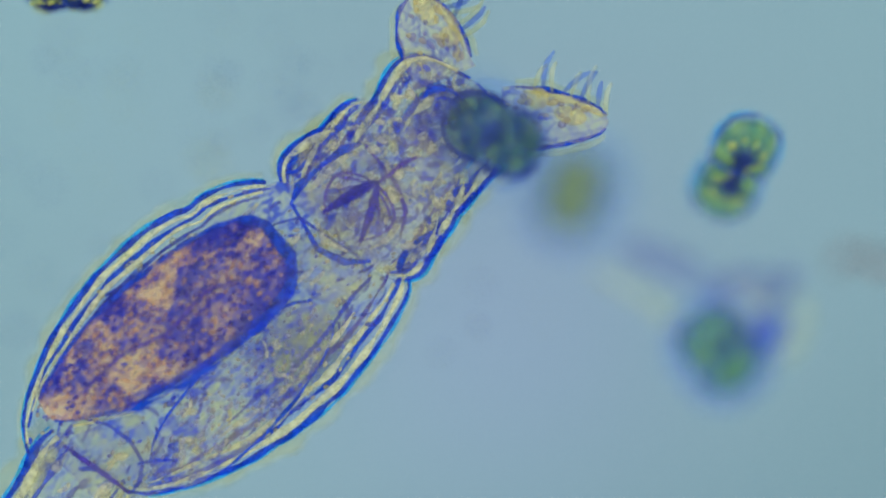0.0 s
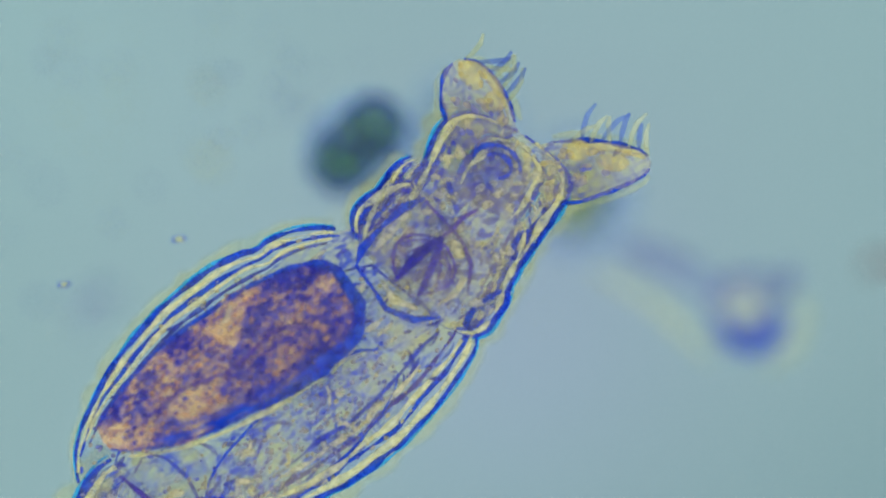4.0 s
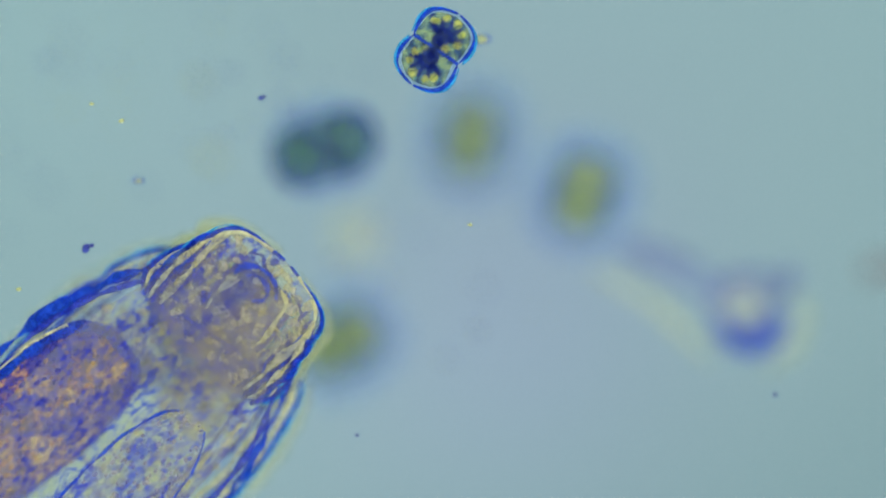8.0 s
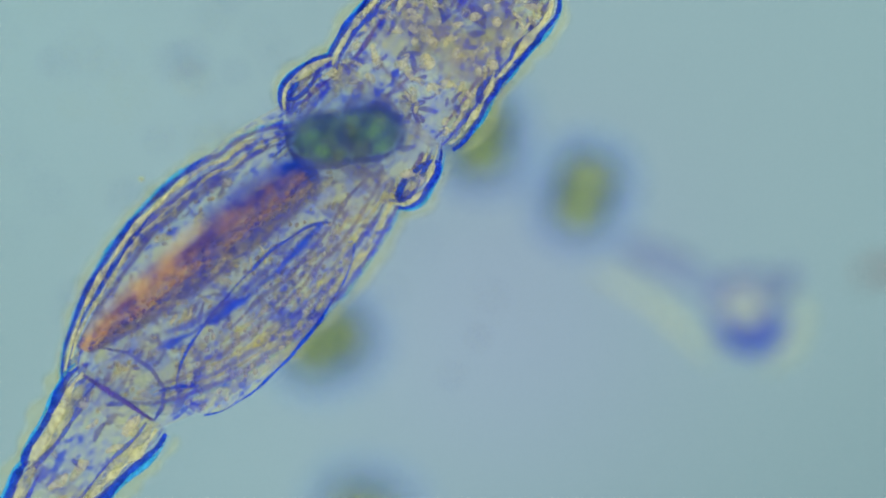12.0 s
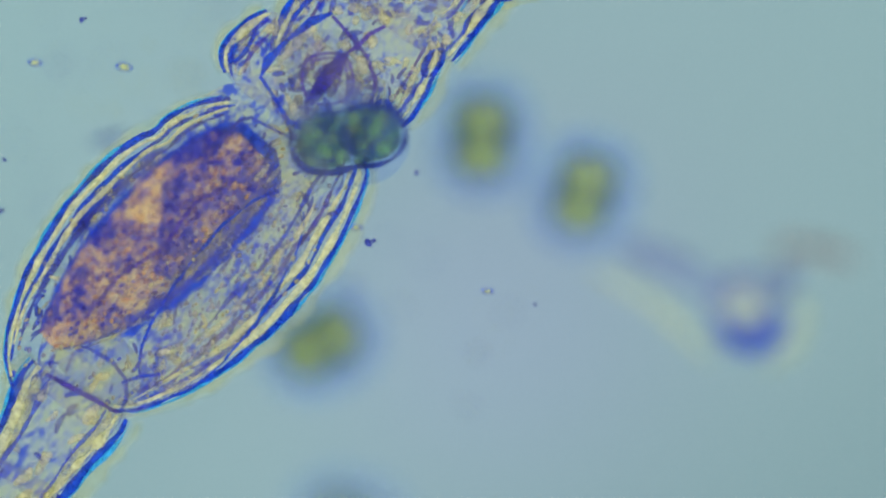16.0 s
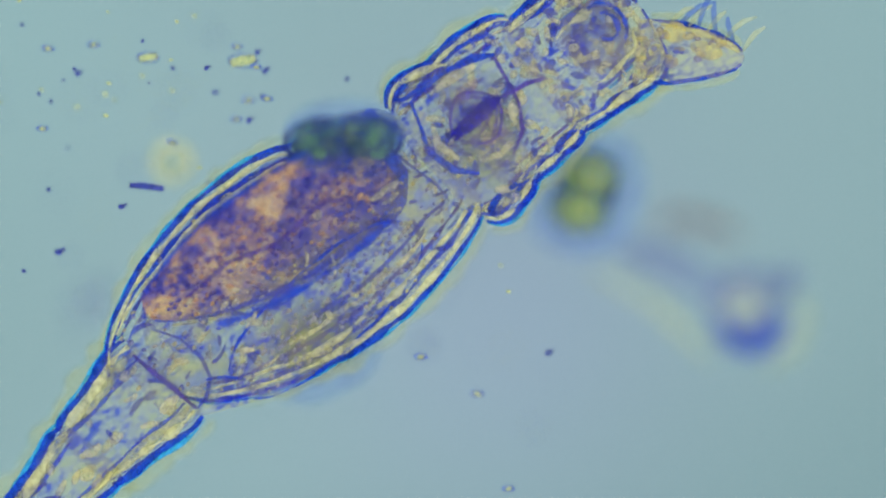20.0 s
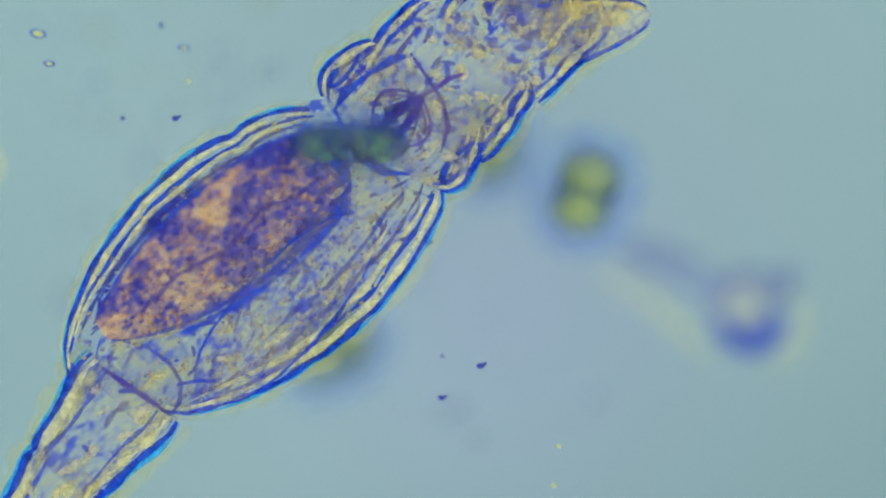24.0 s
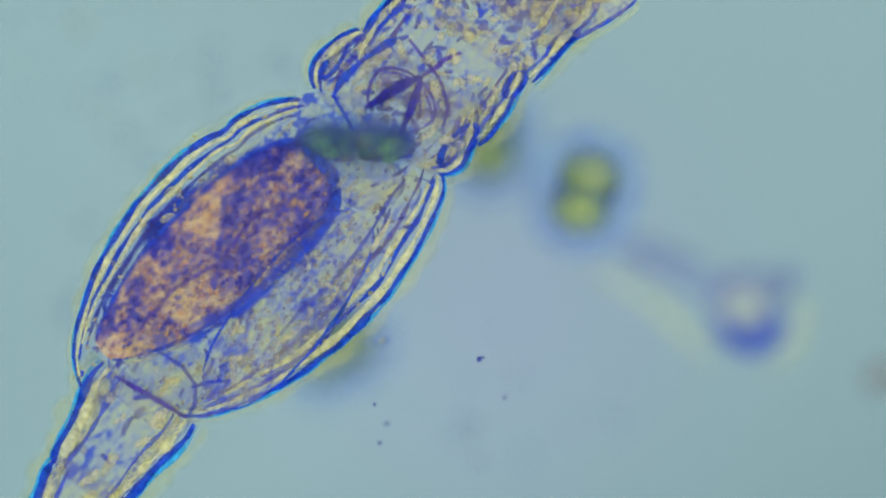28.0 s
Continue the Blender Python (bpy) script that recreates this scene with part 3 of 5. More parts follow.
        part("tissue", lathe([(a, b * 0.93) for a, b in prof], 44, 20, 0.08, 5, k + 3), FLESH, o)
        mottle(prof, count, count, o)
    p["crease"] = part("crease", tube(Soup(), [(-150, -122, 16), (-80, -132, 18), (0, -128, 18), (80, -134, 18), (148, -126, 16)], 4.2, uneven=0.9), VIOLET_LINE, root, "thin dark crease across the neck")
    bead(p["neck_a"], 134, -74, 18, 44, -6, 5.0)
    bead(p["neck_a"], -136, -72, 14, 42, 4, 4.2)
    for x, y, turn in ((-127, -52, 4), (128, -58, -6)):
        bead(p["neck_b"], x, y, 13, 28, turn)
    # head, rostrum and the two ciliated lobes
    o = p["head"] = part("head", lathe(HEAD, 56, 24, FLAT, 7, 9), NECK_SKIN, root, "granular pale head with blue outline")
    edge(HEAD, (0, 180), o, 1.0, 0.06, 0.999, 30, 9)
    folds(HEAD, (0, 180), 3.6, BLUE, o, 0.1, 0.06, 0.7, n=16, scale=0.84, wob=10)
    part("tissue", lathe([(a, b * 0.94) for a, b in HEAD], 44, 22, 0.08, 6, 19), FLESH, o)
    mottle(HEAD, 80, 64, o)
    part("brain", lathe([(-60, 2), (-52, 30), (-10, 62), (36, 44), (56, 2)], 30, 14, 0.25, 16, 91, 0.03), BRAIN, o, "dense blue-violet brain", m=pose(-6 * U, -92 * U, 0, 0, 0, 20))
    for r, a0, a1 in ((44, 200, 20), (26, 160, -60)):
        part("corona_groove", tube(Soup(), [(-8 + r * math.cos(radians(a0 + (a1 - a0) * q / 11)), -72 + r * 0.8 * math.sin(radians(a0 + (a1 - a0) * q / 11)), 16) for q in range(12)], 4.6, 8, 0.3, 0.8), BLUE, o, "curled dark blue groove")
    for x, y in ((-110, -150), (112, -140)):
        bead(o, x, y, 12, 24, 0, 3.0)
    for x, y in ((-62, -108), (8, -112)):
        part("eye_spot", blob(Soup(), (x, y, 12), (8, 7, 5)), EYE_SPOT, p["crease"], "small red eye spot")
    o = p["rostrum"] = part("rostrum", lathe(ROSTRUM, 40, 20, 0.5, 6, 12, 0.04), NECK_SKIN, root)
    edge(ROSTRUM, (0, 180), o, 0.9, 0.03, 0.97, 16, 7)
    part("tissue", lathe([(a, b * 0.92) for a, b in ROSTRUM], 36, 18, 0.12, 5, 22), FLESH, o)
    mottle(ROSTRUM, 16, 12, o, 0.12)
    for side, key, prof in ((-1, "lobe_l", LOBE_SHORT), (1, "lobe_r", LOBE)):
        o = p[key] = part("corona_lobe", lathe(prof, 40, 22, 0.3, 12, 20 + side, 0.03), LOBE_SKIN, root, "yellowish wheel lobe fringed with cilia")
        # Pale optical halo round the lobe, painted as strands.
        folds(prof, (0, 180), 8, HALO, o, 0.1, 0.12, 0.98, "halo_strand", 11, 16, 6, "faint pale refraction halo", lift=-30)
        folds(prof, (0, 180), 4.6, DEEP_BLUE, o, 0.1, 0.12, 0.98, n=16, wob=8, lift=-10)
        folds(prof, (180 if side > 0 else 0,), 7, LOBE_BRIGHT, o, 0.1, 0.2, 0.95, "bright_margin", -9, 14, 6, "bright yellow margin", lift=6)
        tagged(part("tissue", fill(prof, 26, (4, 8), rnd, 0.3, 0.82, 2.0, height=0.6), TISSUE, o), kind="stuff")
        part("knob", lathe([(-20, 2), (-16, 12), (0, 19), (16, 13), (20, 2)], 18, 10, 0.5, 3, 5), LOBE_BRIGHT, o, "bright yellow knob", m=pose(-side * 34 * U, 34 * U, 10 * U, 0, 0, 15))
        part("knob", lathe([(-30, 2), (-24, 10), (0, 17), (22, 11), (30, 2)], 18, 10, 0.5, 3, 6), LOBE_BRIGHT, o, "bright yellow knob", m=pose(-side * 8 * U, 92 * U, 8 * U, 0, 0, -side * 12))
        for i in range(9):
            y = 26 + (prof[-1][0] - 30) * i / 8
            x = -side * curve_at(prof, y)
            ln, bend = rnd.uniform(38, 64), rnd.uniform(6, 40)
            c = part("cilium", tube(Soup(), [(0, 0, 0), (-side * ln * 0.4, bend * 0.3, 0), (-side * ln * 0.75, bend * 0.7, 0), (-side * ln, bend * 1.3, 0)], 5.4, 7, 0.3), CILIA_BLUE if i % 2 else CILIA, o)
            CILIA_SET.append((c, x * 0.96, y, rnd.uniform(-16, 16), rnd.uniform(0, 6)))
            c.matrix_basis = pose(x * U, y * U, -26 * U)
    # foot
    for key, prof, k in (("foot_a", FOOT_A, 31), ("foot_b", FOOT_B, 32)):
        o = p[key] = part("foot_segment", lathe(prof, 40, 18, 0.5, 4, k), SKIN, root)
        edge(prof, (0, 180), o, 1.35, 0.03, 0.97, 18, 6)
        folds(prof, (0, 180), 9, PALE, o, 0.1, 0.05, 0.95, n=18, scale=0.70, name="seam", lift=-10)
        folds(prof, (0, 180), 4.6, BLUE, o, 0.1, 0.05, 0.95, n=18, wob=8, scale=0.56)
        part("tissue", lathe([(a, b * 0.92) for a, b in prof], 36, 18, 0.15, 4, k), TRUNK_FLESH, o)
        mottle(prof, 12, 4, o, 0.22, 0.4, (20, 50), (5, 10))
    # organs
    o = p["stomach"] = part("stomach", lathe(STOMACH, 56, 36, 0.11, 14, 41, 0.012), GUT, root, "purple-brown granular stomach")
    folds(STOMACH, (0, 180), 4.6, DEEP_BLUE, o, 0.11, 0.01, 0.99)
    # Bright halo outside the stomach wall, painted as a strand.
    folds(STOMACH, (0,), 5.5, PALE, o, 0.11, 0.05, 0.9, "outer_fringe", 11, label="pale refraction fringe along the wall", lift=-8)
    cap = [(side * curve_at(STOMACH, y), y, 0) for side, ys in ((-1, range(190, 256, 14)), (1, range(250, 0, -14))) for y in ys]
    part("cap", tube(Soup(), cap, 10.5, 8, 0.3, 0.6), DEEP_BLUE, o, "thick blue front wall")
    part("crease", tube(Soup(), [(18, 190, 14), (-6, 90, 16), (14, 0, 16), (-4, -90, 16), (10, -180, 14)], 3.2, 7, 0.3, 0.9), VIOLET_LINE, o)
    tagged(part("granulation", fill(STOMACH, 520, (2.6, 5.0), rnd, 0.13, 0.95, 2.0), GUT_GRAINS, o), kind="stuff")
    o = p["gland"] = part("yolk_gland", lathe(GLAND, 40, 30, 0.1, 8, 43, 0.02), TRUNK_FLESH, root, "pale granular yolk gland beside the stomach")
    folds(GLAND, (0, 180), 3.0, BLUE, o, 0.1, 0.02, 0.98, wob=8)
    tagged(part("granulation", fill(GLAND, 170, (2.5, 5), rnd, 0.14, 0.92, 1.8), YOLK_GRAINS, o), kind="stuff")
    # Shade beside the stomach and the drawn-in body's dark edge, put in as bands.
    for side, key in ((-1, "band_l"), (1, "band_r")):
        b = p[key] = part("shade_band", tube(Soup(), [(side * (14 - 26 * (i / 9 - 1) ** 2 + 5 * noise.noise(Vector((i * 0.7, side, 2)))), -190 + 380 * i / 18, 4 * math.sin(i)) for i in range(19)], 8 if side > 0 else 10, 9, 0.25, 1.0),
                          BLUE if side > 0 else DEEP_BLUE, root, "broad dark blue band put in for shade")
        part("strand", tube(Soup(), [(side * (2 - 26 * (i / 9 - 1) ** 2), -150 + 300 * i / 18, 12) for i in range(19)], 5, 8, 0.3, 0.9), STRAND_BLUE, b)
    bulb = [(-84, 2), (-78, 38), (-44, 78), (0, 92), (44, 78), (76, 40), (84, 2)]
    o = p["mastax"] = part("chewing_bulb", lathe(bulb, 40, 22, 0.1, 6, 47), BULB_WALL, root, "rounded chewing bulb with dark jaws")
    part("wall", tube(Soup(), [(-64, 96, -6), (-84, 62, -4), (-98, 10, -2), (-104, -40, -2), (-96, -72, -2)], 6.4, 8, 0.3, 0.8), BLUE, o, "bold blue bulb wall")
    part("wall", tube(Soup(), [(-98, -70, -2), (-58, -84, 0), (-10, -104, 0), (42, -92, 0), (78, -62, -2)], 4.8, 8, 0.4, 1.0), DEEP_BLUE, o)
    part("wall", tube(Soup(), [(-60, 92, -2), (-20, 84, 0), (30, 72, 0), (70, 46, 0), (94, 0, -2), (92, -44, -2)], 3.6, 8, 0.3, 1.0), VIOLET_LINE, o, "thin violet bulb wall")
    for pts, r in (([(-72, 58, 2), (-82, 14, 2), (-84, -34, 2)], 6), ([(-46, -66, 2), (-8, -84, 2), (36, -72, 2)], 7), ([(74, 20, 2), (76, -14, 2), (62, -46, 2)], 6), ([(18, 62, 3), (34, 56, 3), (46, 44, 3)], 8)):
        part("seam", tube(Soup(), pts, r, 8, 0.4, 0.8), STRAND_PALE, o, "pale yellow seam")
    for x, y, a, b, turn in ((-46, 14, 15, 34, 12), (46, 0, 14, 30, -14)):
        part("cheek", blob(Soup(), (x, y, -3), (a, b, 7), radians(turn)), CHEEK, o, "pinkish muscle cheek")
    part("gullet_line", tube(Soup(), [(0, 54, 2), (8, 80, 2), (12, 106, 2), (26, 134, 0)], 4.2, 8, 0.5, 0.4), JAW_LINE, o, "reddish violet gullet line")
    for side, key in ((-1, "jaw_l"), (1, "jaw_r")):
        # half-moon plate that swings on its front end
        half = [(side * (4 + 44 * math.sin(math.pi * q / 12) ** 0.8), -2 - 100 * q / 12, 0) for q in range(13)]
        jw = p[key] = part("jaw", tube(Soup(), half, 3.0, 7, 0.6, 0.5), JAW_LINE, o, "half-moon violet jaw")
        part("blade", tube(Soup(), [(side * 2, 4, 3), (side * 5, -30, 4 + side), (side * 5, -62, 4 + side), (side * 2, -108, 3)], 8, 9, 0.25, 0.8), JAW, jw, "dark toothed jaw blade")
        for q, lean in enumerate((24, 46)):
            e = radians(-90 + side * lean)
            part("ridge", tube(Soup(), [(side * 3, -6, 4), (44 * math.cos(e), 40 * math.sin(e) - 6, 5), (66 * math.cos(e) * 0.9, 66 * math.sin(e) - 6, 3)], 2.2, 6, 0.5), JAW_LINE, jw)
        jw.matrix_basis = pose(0, 50 * U, 2 * U)
    return root, p


ROTIFER, P = build_rotifer()


# ---- cells ----
def build_cell(name, label, dense=False, navy=False, k=1.0, group="green cells in the water"):
    rnd = random.Random(label)
    root = tagged(new(name), label, "algal cell", group)
    oval = (dense and not navy) or "oval" in label or "edge" in label
    tumbling = "tumbling" in label
    long = 1.28 if "mouth" in label else 1.34 if tumbling else 1.0
    waist = 52 if oval else 52 if tumbling else 49
    semi = [(a * k * long, b * k) for a, b in ((0, waist), (8, max(waist + 2, 46)), (34, 56 if oval else 54), (58, 46), (72, 26), (78, 2))]
    core = [(a * k * long, b * k) for a, b in ((3, waist - 8), (12, max(waist - 6, 40)), (34, 47), (55, 39), (66, 22), (71, 2))]
    for sgn in (1, -1):
        turn = pose(0, 0, 0, 0, 0, 0 if sgn > 0 else 180)
        w = part("semicell", lathe(semi, 36, 16, 0.5 if navy else 0.72, 2.5, 60 + sgn), CELL_WALL, root, m=turn)
        # Edge darkening of the round wall, put into dark rim strands.
        folds(semi, (0, 180), 3.8 if navy else 6 if dense else 5.5, DEEP_BLUE if "clear" in label else NAVY if dense and not navy and "sinking" not in label else CELL_RIM, w, 0.72, 0.03, 0.999, n=22, wob=1)
        part("chloroplast", lathe(core, 28, 14, 0.42 if navy else 0.34, 9, 70 + sgn, 0.05), PALE_PLASM if "clear" in label else GREEN_MID if "sinking" in label or tumbling else GREEN_DARK if dense else GREEN, w)
        for i in range(6 if navy or not dense else 0):
            a = radians(-70 + 44 * i + rnd.uniform(-8, 8))
            c = (30 * k * math.cos(a + math.pi / 2) * -1, (34 + 26 * math.sin(a + math.pi / 2)) * k, rnd.uniform(14, 20))
            part("chloroplast_lobe", blob(Soup(), c, (rnd.uniform(7, 11) * k, rnd.uniform(8, 12) * k, 8 * k), a), LOBE_GREEN, w, "pale yellow-green lobe")
        if navy:
            # Cyan optical fringe at the cell's edge, painted as strands.
            folds(semi, (0, 180), 3.0, CYAN, w, 0.5, 0.06, 0.999, "outer_fringe", 5, 22, 1, "thin cyan refraction fringe", lift=-8)
            for i in range(5):
                a = radians(20 + 35 * i)
                part("plasm_strand", tube(Soup(), [(0, 22, 14), (14 * math.cos(a), 22 + 14 * math.sin(a), 22), (34 * math.cos(a), 24 + 34 * math.sin(a), 16)], 6, 7, 0.4), NAVY, w)
            part("nucleus", blob(Soup(), (0, 16, 16), (19, 20, 12)), NAVY, w, "dark navy centre")
        elif not dense:
            # Light gathered by the lens-like cell, put in as a pale centre.
            part("lensed_centre", blob(Soup(), (0, 25 * k, 14), (25 * k, 31 * k, 10)), LOBE_GREEN, w, "pale yellow centre")
            for x, y, r in ((-43, 9, 9 if oval else 11), (42, 11, 9 if oval else 11), (-36, 44, 7), (34, 46, 6), (0, 68, 8)):
                part("rim_spot", blob(Soup(), (x * k, y * k, 6), (r, r * 0.9, 6)), NAVY, w, "dark navy spot")
    if dense and not navy:
        if "sinking" not in label:
            part("nucleus", blob(Soup(), (6, 0, -14 if "mouth" in label else 8), (34 * k if "mouth" in label else 24 * k, 18 * k if "mouth" in label else 11 * k, 12)), NAVY, root, "dark navy centre")
        for x, y in ((-16, 40), (10, -34), (18, 46), (-20, -44)):
            part("bright_spot", blob(Soup(), (x * k, y * k * long, 15), (20 * k, 14 * k, 8), x), GREEN_SPOT, root, "bright green spot")
    if not dense:
        part("plasm", blob(Soup(), (0, 0, -10), (54 * k, 76 * k, 12)), OLIVE, root, "thin olive plasm")
    if not navy:
        h = 1.14 if not dense else 1.06
        # Shell added to stand for the blurred cell's bluish halo.
        part("halo_shell", lathe([(a * k * h, b * k * h) for a, b in ((-100, 2), (-94, 36), (-60, 74), (0, 86), (60, 74), (94, 36), (100, 2))], 40, 20, 0.5, 3, 77), CELL_HALO, root, "faint bluish optical halo shell")
    part("isthmus", ring(Soup(), 0, (waist - 2) * k, 3, 0.45 if navy else 0.7, 28), DEEP_BLUE if navy else CELL_WALL, root)
    return root


MOVERS = []
FLOOR = SLIDE_TOP / U + 52


def cell(label, rows):
    c = build_cell("desmid_cell", label, "dark" in label or "tumbling" in label or "sinking" in label, "clear" in label or "tumbling" in label, 1.06 if "tumbling" in label else 1.1 if "slide" in label else 1.03 if "mouth" in label else 1.15 if "sinking" in label else 0.96)
    MOVERS.append((c, rows))
    return c


def pr(t, u, v, w, rx, ry, rz):
    return (t, at(u, v, w, rx, ry, rz))


def still(u, v, w, rz, rx=0):
    return [pr(0.0, u, v, w, rx, 0, rz), pr(28.0, u, v, w, rx, 0, rz)]


# settled on the slide
cell("round two-lobed green desmid cell lying on the slide", [pr(0, 1015, 340, -350, 20, 0, -14), pr(8, 1032, 342, -300, 20, 0, -14), pr(14, 1034, 341, -280, 20, 0, -14), pr(16.0, 1034, 341, -250, 20, 0, -14), pr(16.7, 1035, 341, -130, 14, 0, -16), pr(20, 1036, 340, -160, 14, 0, -16), pr(28, 1036, 340, -170, 12, 0, -16)])
cell("round two-lobed green desmid cell lying on the slide", [pr(0, 815, 240, FLOOR, 15, 0, -8), pr(7, 818, 244, FLOOR, 15, 0, -8), pr(9, 850, 242, -340, 15, 0, -4), pr(14, 853, 243, -280, 15, 0, -2), pr(16.0, 854, 243, -240, 14, 0, -2), pr(16.7, 855, 243, -110, 10, 0, -4), pr(17.2, 855, 243, -110, 10, 0, -4), pr(18.5, 858, 244, -190, 10, 0, 0), pr(28, 862, 245, -260, 12, 0, 4)])
cell("oval two-lobed green desmid cell lying on the slide", [pr(0, 540, 618, -250, 5, 0, -58), pr(3.5, 545, 616, -260, 5, 0, -58), pr(8, 605, 605, -330, 5, 0, -58), pr(14, 570, 606, -310, 5, 0, -60), pr(16.0, 569, 606, -260, 5, 0, -60), pr(16.7, 568, 606, -140, 5, 0, -62), pr(18, 566, 606, -130, 5, 0, -62), pr(21, 558, 604, -110, 5, 0, -62), pr(23.5, 585, 612, -270, 5, 0, -60), pr(28, 590, 612, -290, 5, 0, -60)])
# whirled by the corona
cell("tumbling two-lobed green desmid cell in the current", [
    pr(0.0, 1303, 298, -90, 25, 10, -20), pr(0.1, 1375, 295, -20, 8, 78, 55), pr(0.2, 1420, 265, 0, 8, 78, 80), pr(0.3, 1420, 220, 0, 40, 0, 110), pr(0.4, 1355, 222, 0, 20, 0, 160), pr(0.5, 1284, 392, 0, 0, 0, 90),
    pr(0.6, 1392, 457, 0, 10, 0, 5), pr(0.7, 1500, 460, 0, 10, 0, 20), pr(0.8, 1560, 400, 0, 10, 0, 60), pr(0.9, 1560, 350, 0, 0, 0, 80), pr(1.0, 1500, 335, 0, 0, 45, 95),
    pr(1.1, 1475, 340, 0, 0, 0, 135), pr(1.2, 1455, 368, 0, 0, 0, 45), pr(1.3, 1430, 400, 0, 8, 78, 30), pr(1.4, 1390, 430, 0, 10, 0, 100), pr(1.5, 1290, 465, 0, 10, 0, 85), pr(1.6, 1175, 492, -10, 20, 0, 50),
    pr(1.7, 1045, 450, -20, 40, 0, 15), pr(1.8, 990, 385, -60, 40, 0, 60), pr(1.9, 985, 420, -60, 20, 0, 80), pr(2.0, 982, 498, -20, 30, 0, 84), pr(2.1, 965, 585, 0, 10, 0, 0),
    pr(2.2, 955, 640, 0, 20, 0, -5), pr(2.3, 930, 675, 0, 25, 0, -20), pr(2.4, 910, 705, 0, 30, 0, -25), pr(2.6, 880, 775, -50, 34, 20, -20), pr(2.8, 868, 830, -50, 24, 45, 0), pr(3.0, 858, 872, -50, 14, 58, 14),
    pr(3.3, 845, 930, -30, 20, 58, 14), pr(3.8, 820, 1010, 0, 40, 50, 0), pr(28, 700, 1900, 0, 60, 0, 0)])
cell("green desmid cell sinking and drifting away", [
    pr(0.0, 1275, 620, -190, 20, 0, 40), pr(1.0, 1295, 650, -190, 20, 0, 30), pr(1.3, 1320, 680, -190, 20, 0, -10), pr(1.6, 1345, 720, -190, 20, 0, -30), pr(2.0, 1400, 750, -190, 20, 0, -45), pr(2.4, 1440, 770, -230, 30, 0, -60),
    pr(2.8, 1480, 810, -150, 8, 78, -70), pr(3.1, 1530, 845, -130, 8, 78, -72), pr(3.5, 1640, 880, -120, 8, 78, -72), pr(28, 2600, 1500, -120, 8, 78, -72)])
cell("dark green desmid cell caught at the mouth, then by the trunk", [
    pr(0.0, 874, 238, 58, 24, 180, 62), pr(0.4, 832, 204, 58, 26, 180, 68), pr(1.0, 840, 262, 58, 30, 180, 82), pr(1.5, 866, 258, 56, 12, 180, 84), pr(2.0, 858, 250, 56, 10, 180, 87), pr(2.4, 820, 245, 56, 10, 170, 80),
    pr(2.7, 740, 222, -60, 10, 98, 20), pr(3.0, 692, 224, -130, 10, 24, -30), pr(3.5, 655, 240, -170, 10, 16, -40), pr(5.5, 580, 280, -230, 5, 10, -62), pr(6.0, 555, 284, -230, 5, 0, -64), pr(6.8, 525, 270, -220, 5, 0, -70),
    pr(7.0, 525, 262, -220, 5, 0, -70), pr(7.2, 568, 264, -220, 5, 0, -74), pr(8.4, 580, 262, -220, 5, 0, -74), pr(8.8, 600, 262, -200, 5, 36, -76), pr(9.3, 610, 255, -60, 5, 50, -78), pr(9.6, 612, 250, 30, 5, 40, -79), pr(10, 612, 248, 50, 5, 40, -80), pr(14, 612, 240, 46, 5, 40, -76), pr(17, 618, 248, 42, 5, 20, -80), pr(19, 606, 248, 46, 5, 56, -84), pr(21, 612, 254, 46, 5, 40, -80), pr(24, 618, 256, 46, 5, 60, -84), pr(28, 630, 254, 46, 5, 64, -88)])
cell("dark green desmid cell whirled past, then drifting clear of it", [
    pr(0.0, 118, -8, -40, 8, 78, -80), pr(0.2, 260, -40, -40, 8, 78, -80), pr(0.4, 395, 4, -40, 8, 78, -100), pr(0.6, 520, -90, -40, 8, 78, -60), pr(1.4, 380, -90, -40, 8, 78, -60), pr(1.7, 480, 6, -40, 8, 78, 55), pr(1.9, 560, -80, -40, 8, 78, 60), pr(2.5, 660, 0, -40, 8, 78, -60),
    pr(2.8, 760, -100, -40, 8, 78, -60), pr(5.8, 860, -90, -40, 36, 60, -70), pr(6.0, 710, 30, -46, 36, 44, -68), pr(6.1, 380, 22, -60, 36, 60, -60), pr(6.25, 420, -90, -40, 8, 78, -50), pr(6.4, 640, -60, -40, 8, 78, -60), pr(6.5, 565, 68, -40, 30, 50, -64), pr(6.6, 335, 6, -40, 8, 78, -100),
    pr(6.75, 420, -90, -30, 8, 78, -60), pr(6.9, 640, -60, -30, 8, 78, -60), pr(7.0, 728, 66, -60, 30, 46, -64), pr(7.1, 640, 196, -10, 40, 0, -50), pr(7.2, 711, 167, 0, 5, 0, -42), pr(7.4, 745, 134, 0, 0, 0, -38), pr(7.7, 764, 108, 0, 0, 0, -36), pr(8.0, 771, 88, 0, 0, 0, -34), pr(8.4, 771, 62, 0, 0, 0, -34), pr(9.0, 782, 30, 0, 0, 0, -40),
    pr(9.6, 795, -22, 0, 0, 0, -36), pr(10, 800, -60, 0, 0, 0, -36), pr(11, 800, -160, 0, 0, 0, -36), pr(28, 800, -900, 0, 0, 0, -36)])
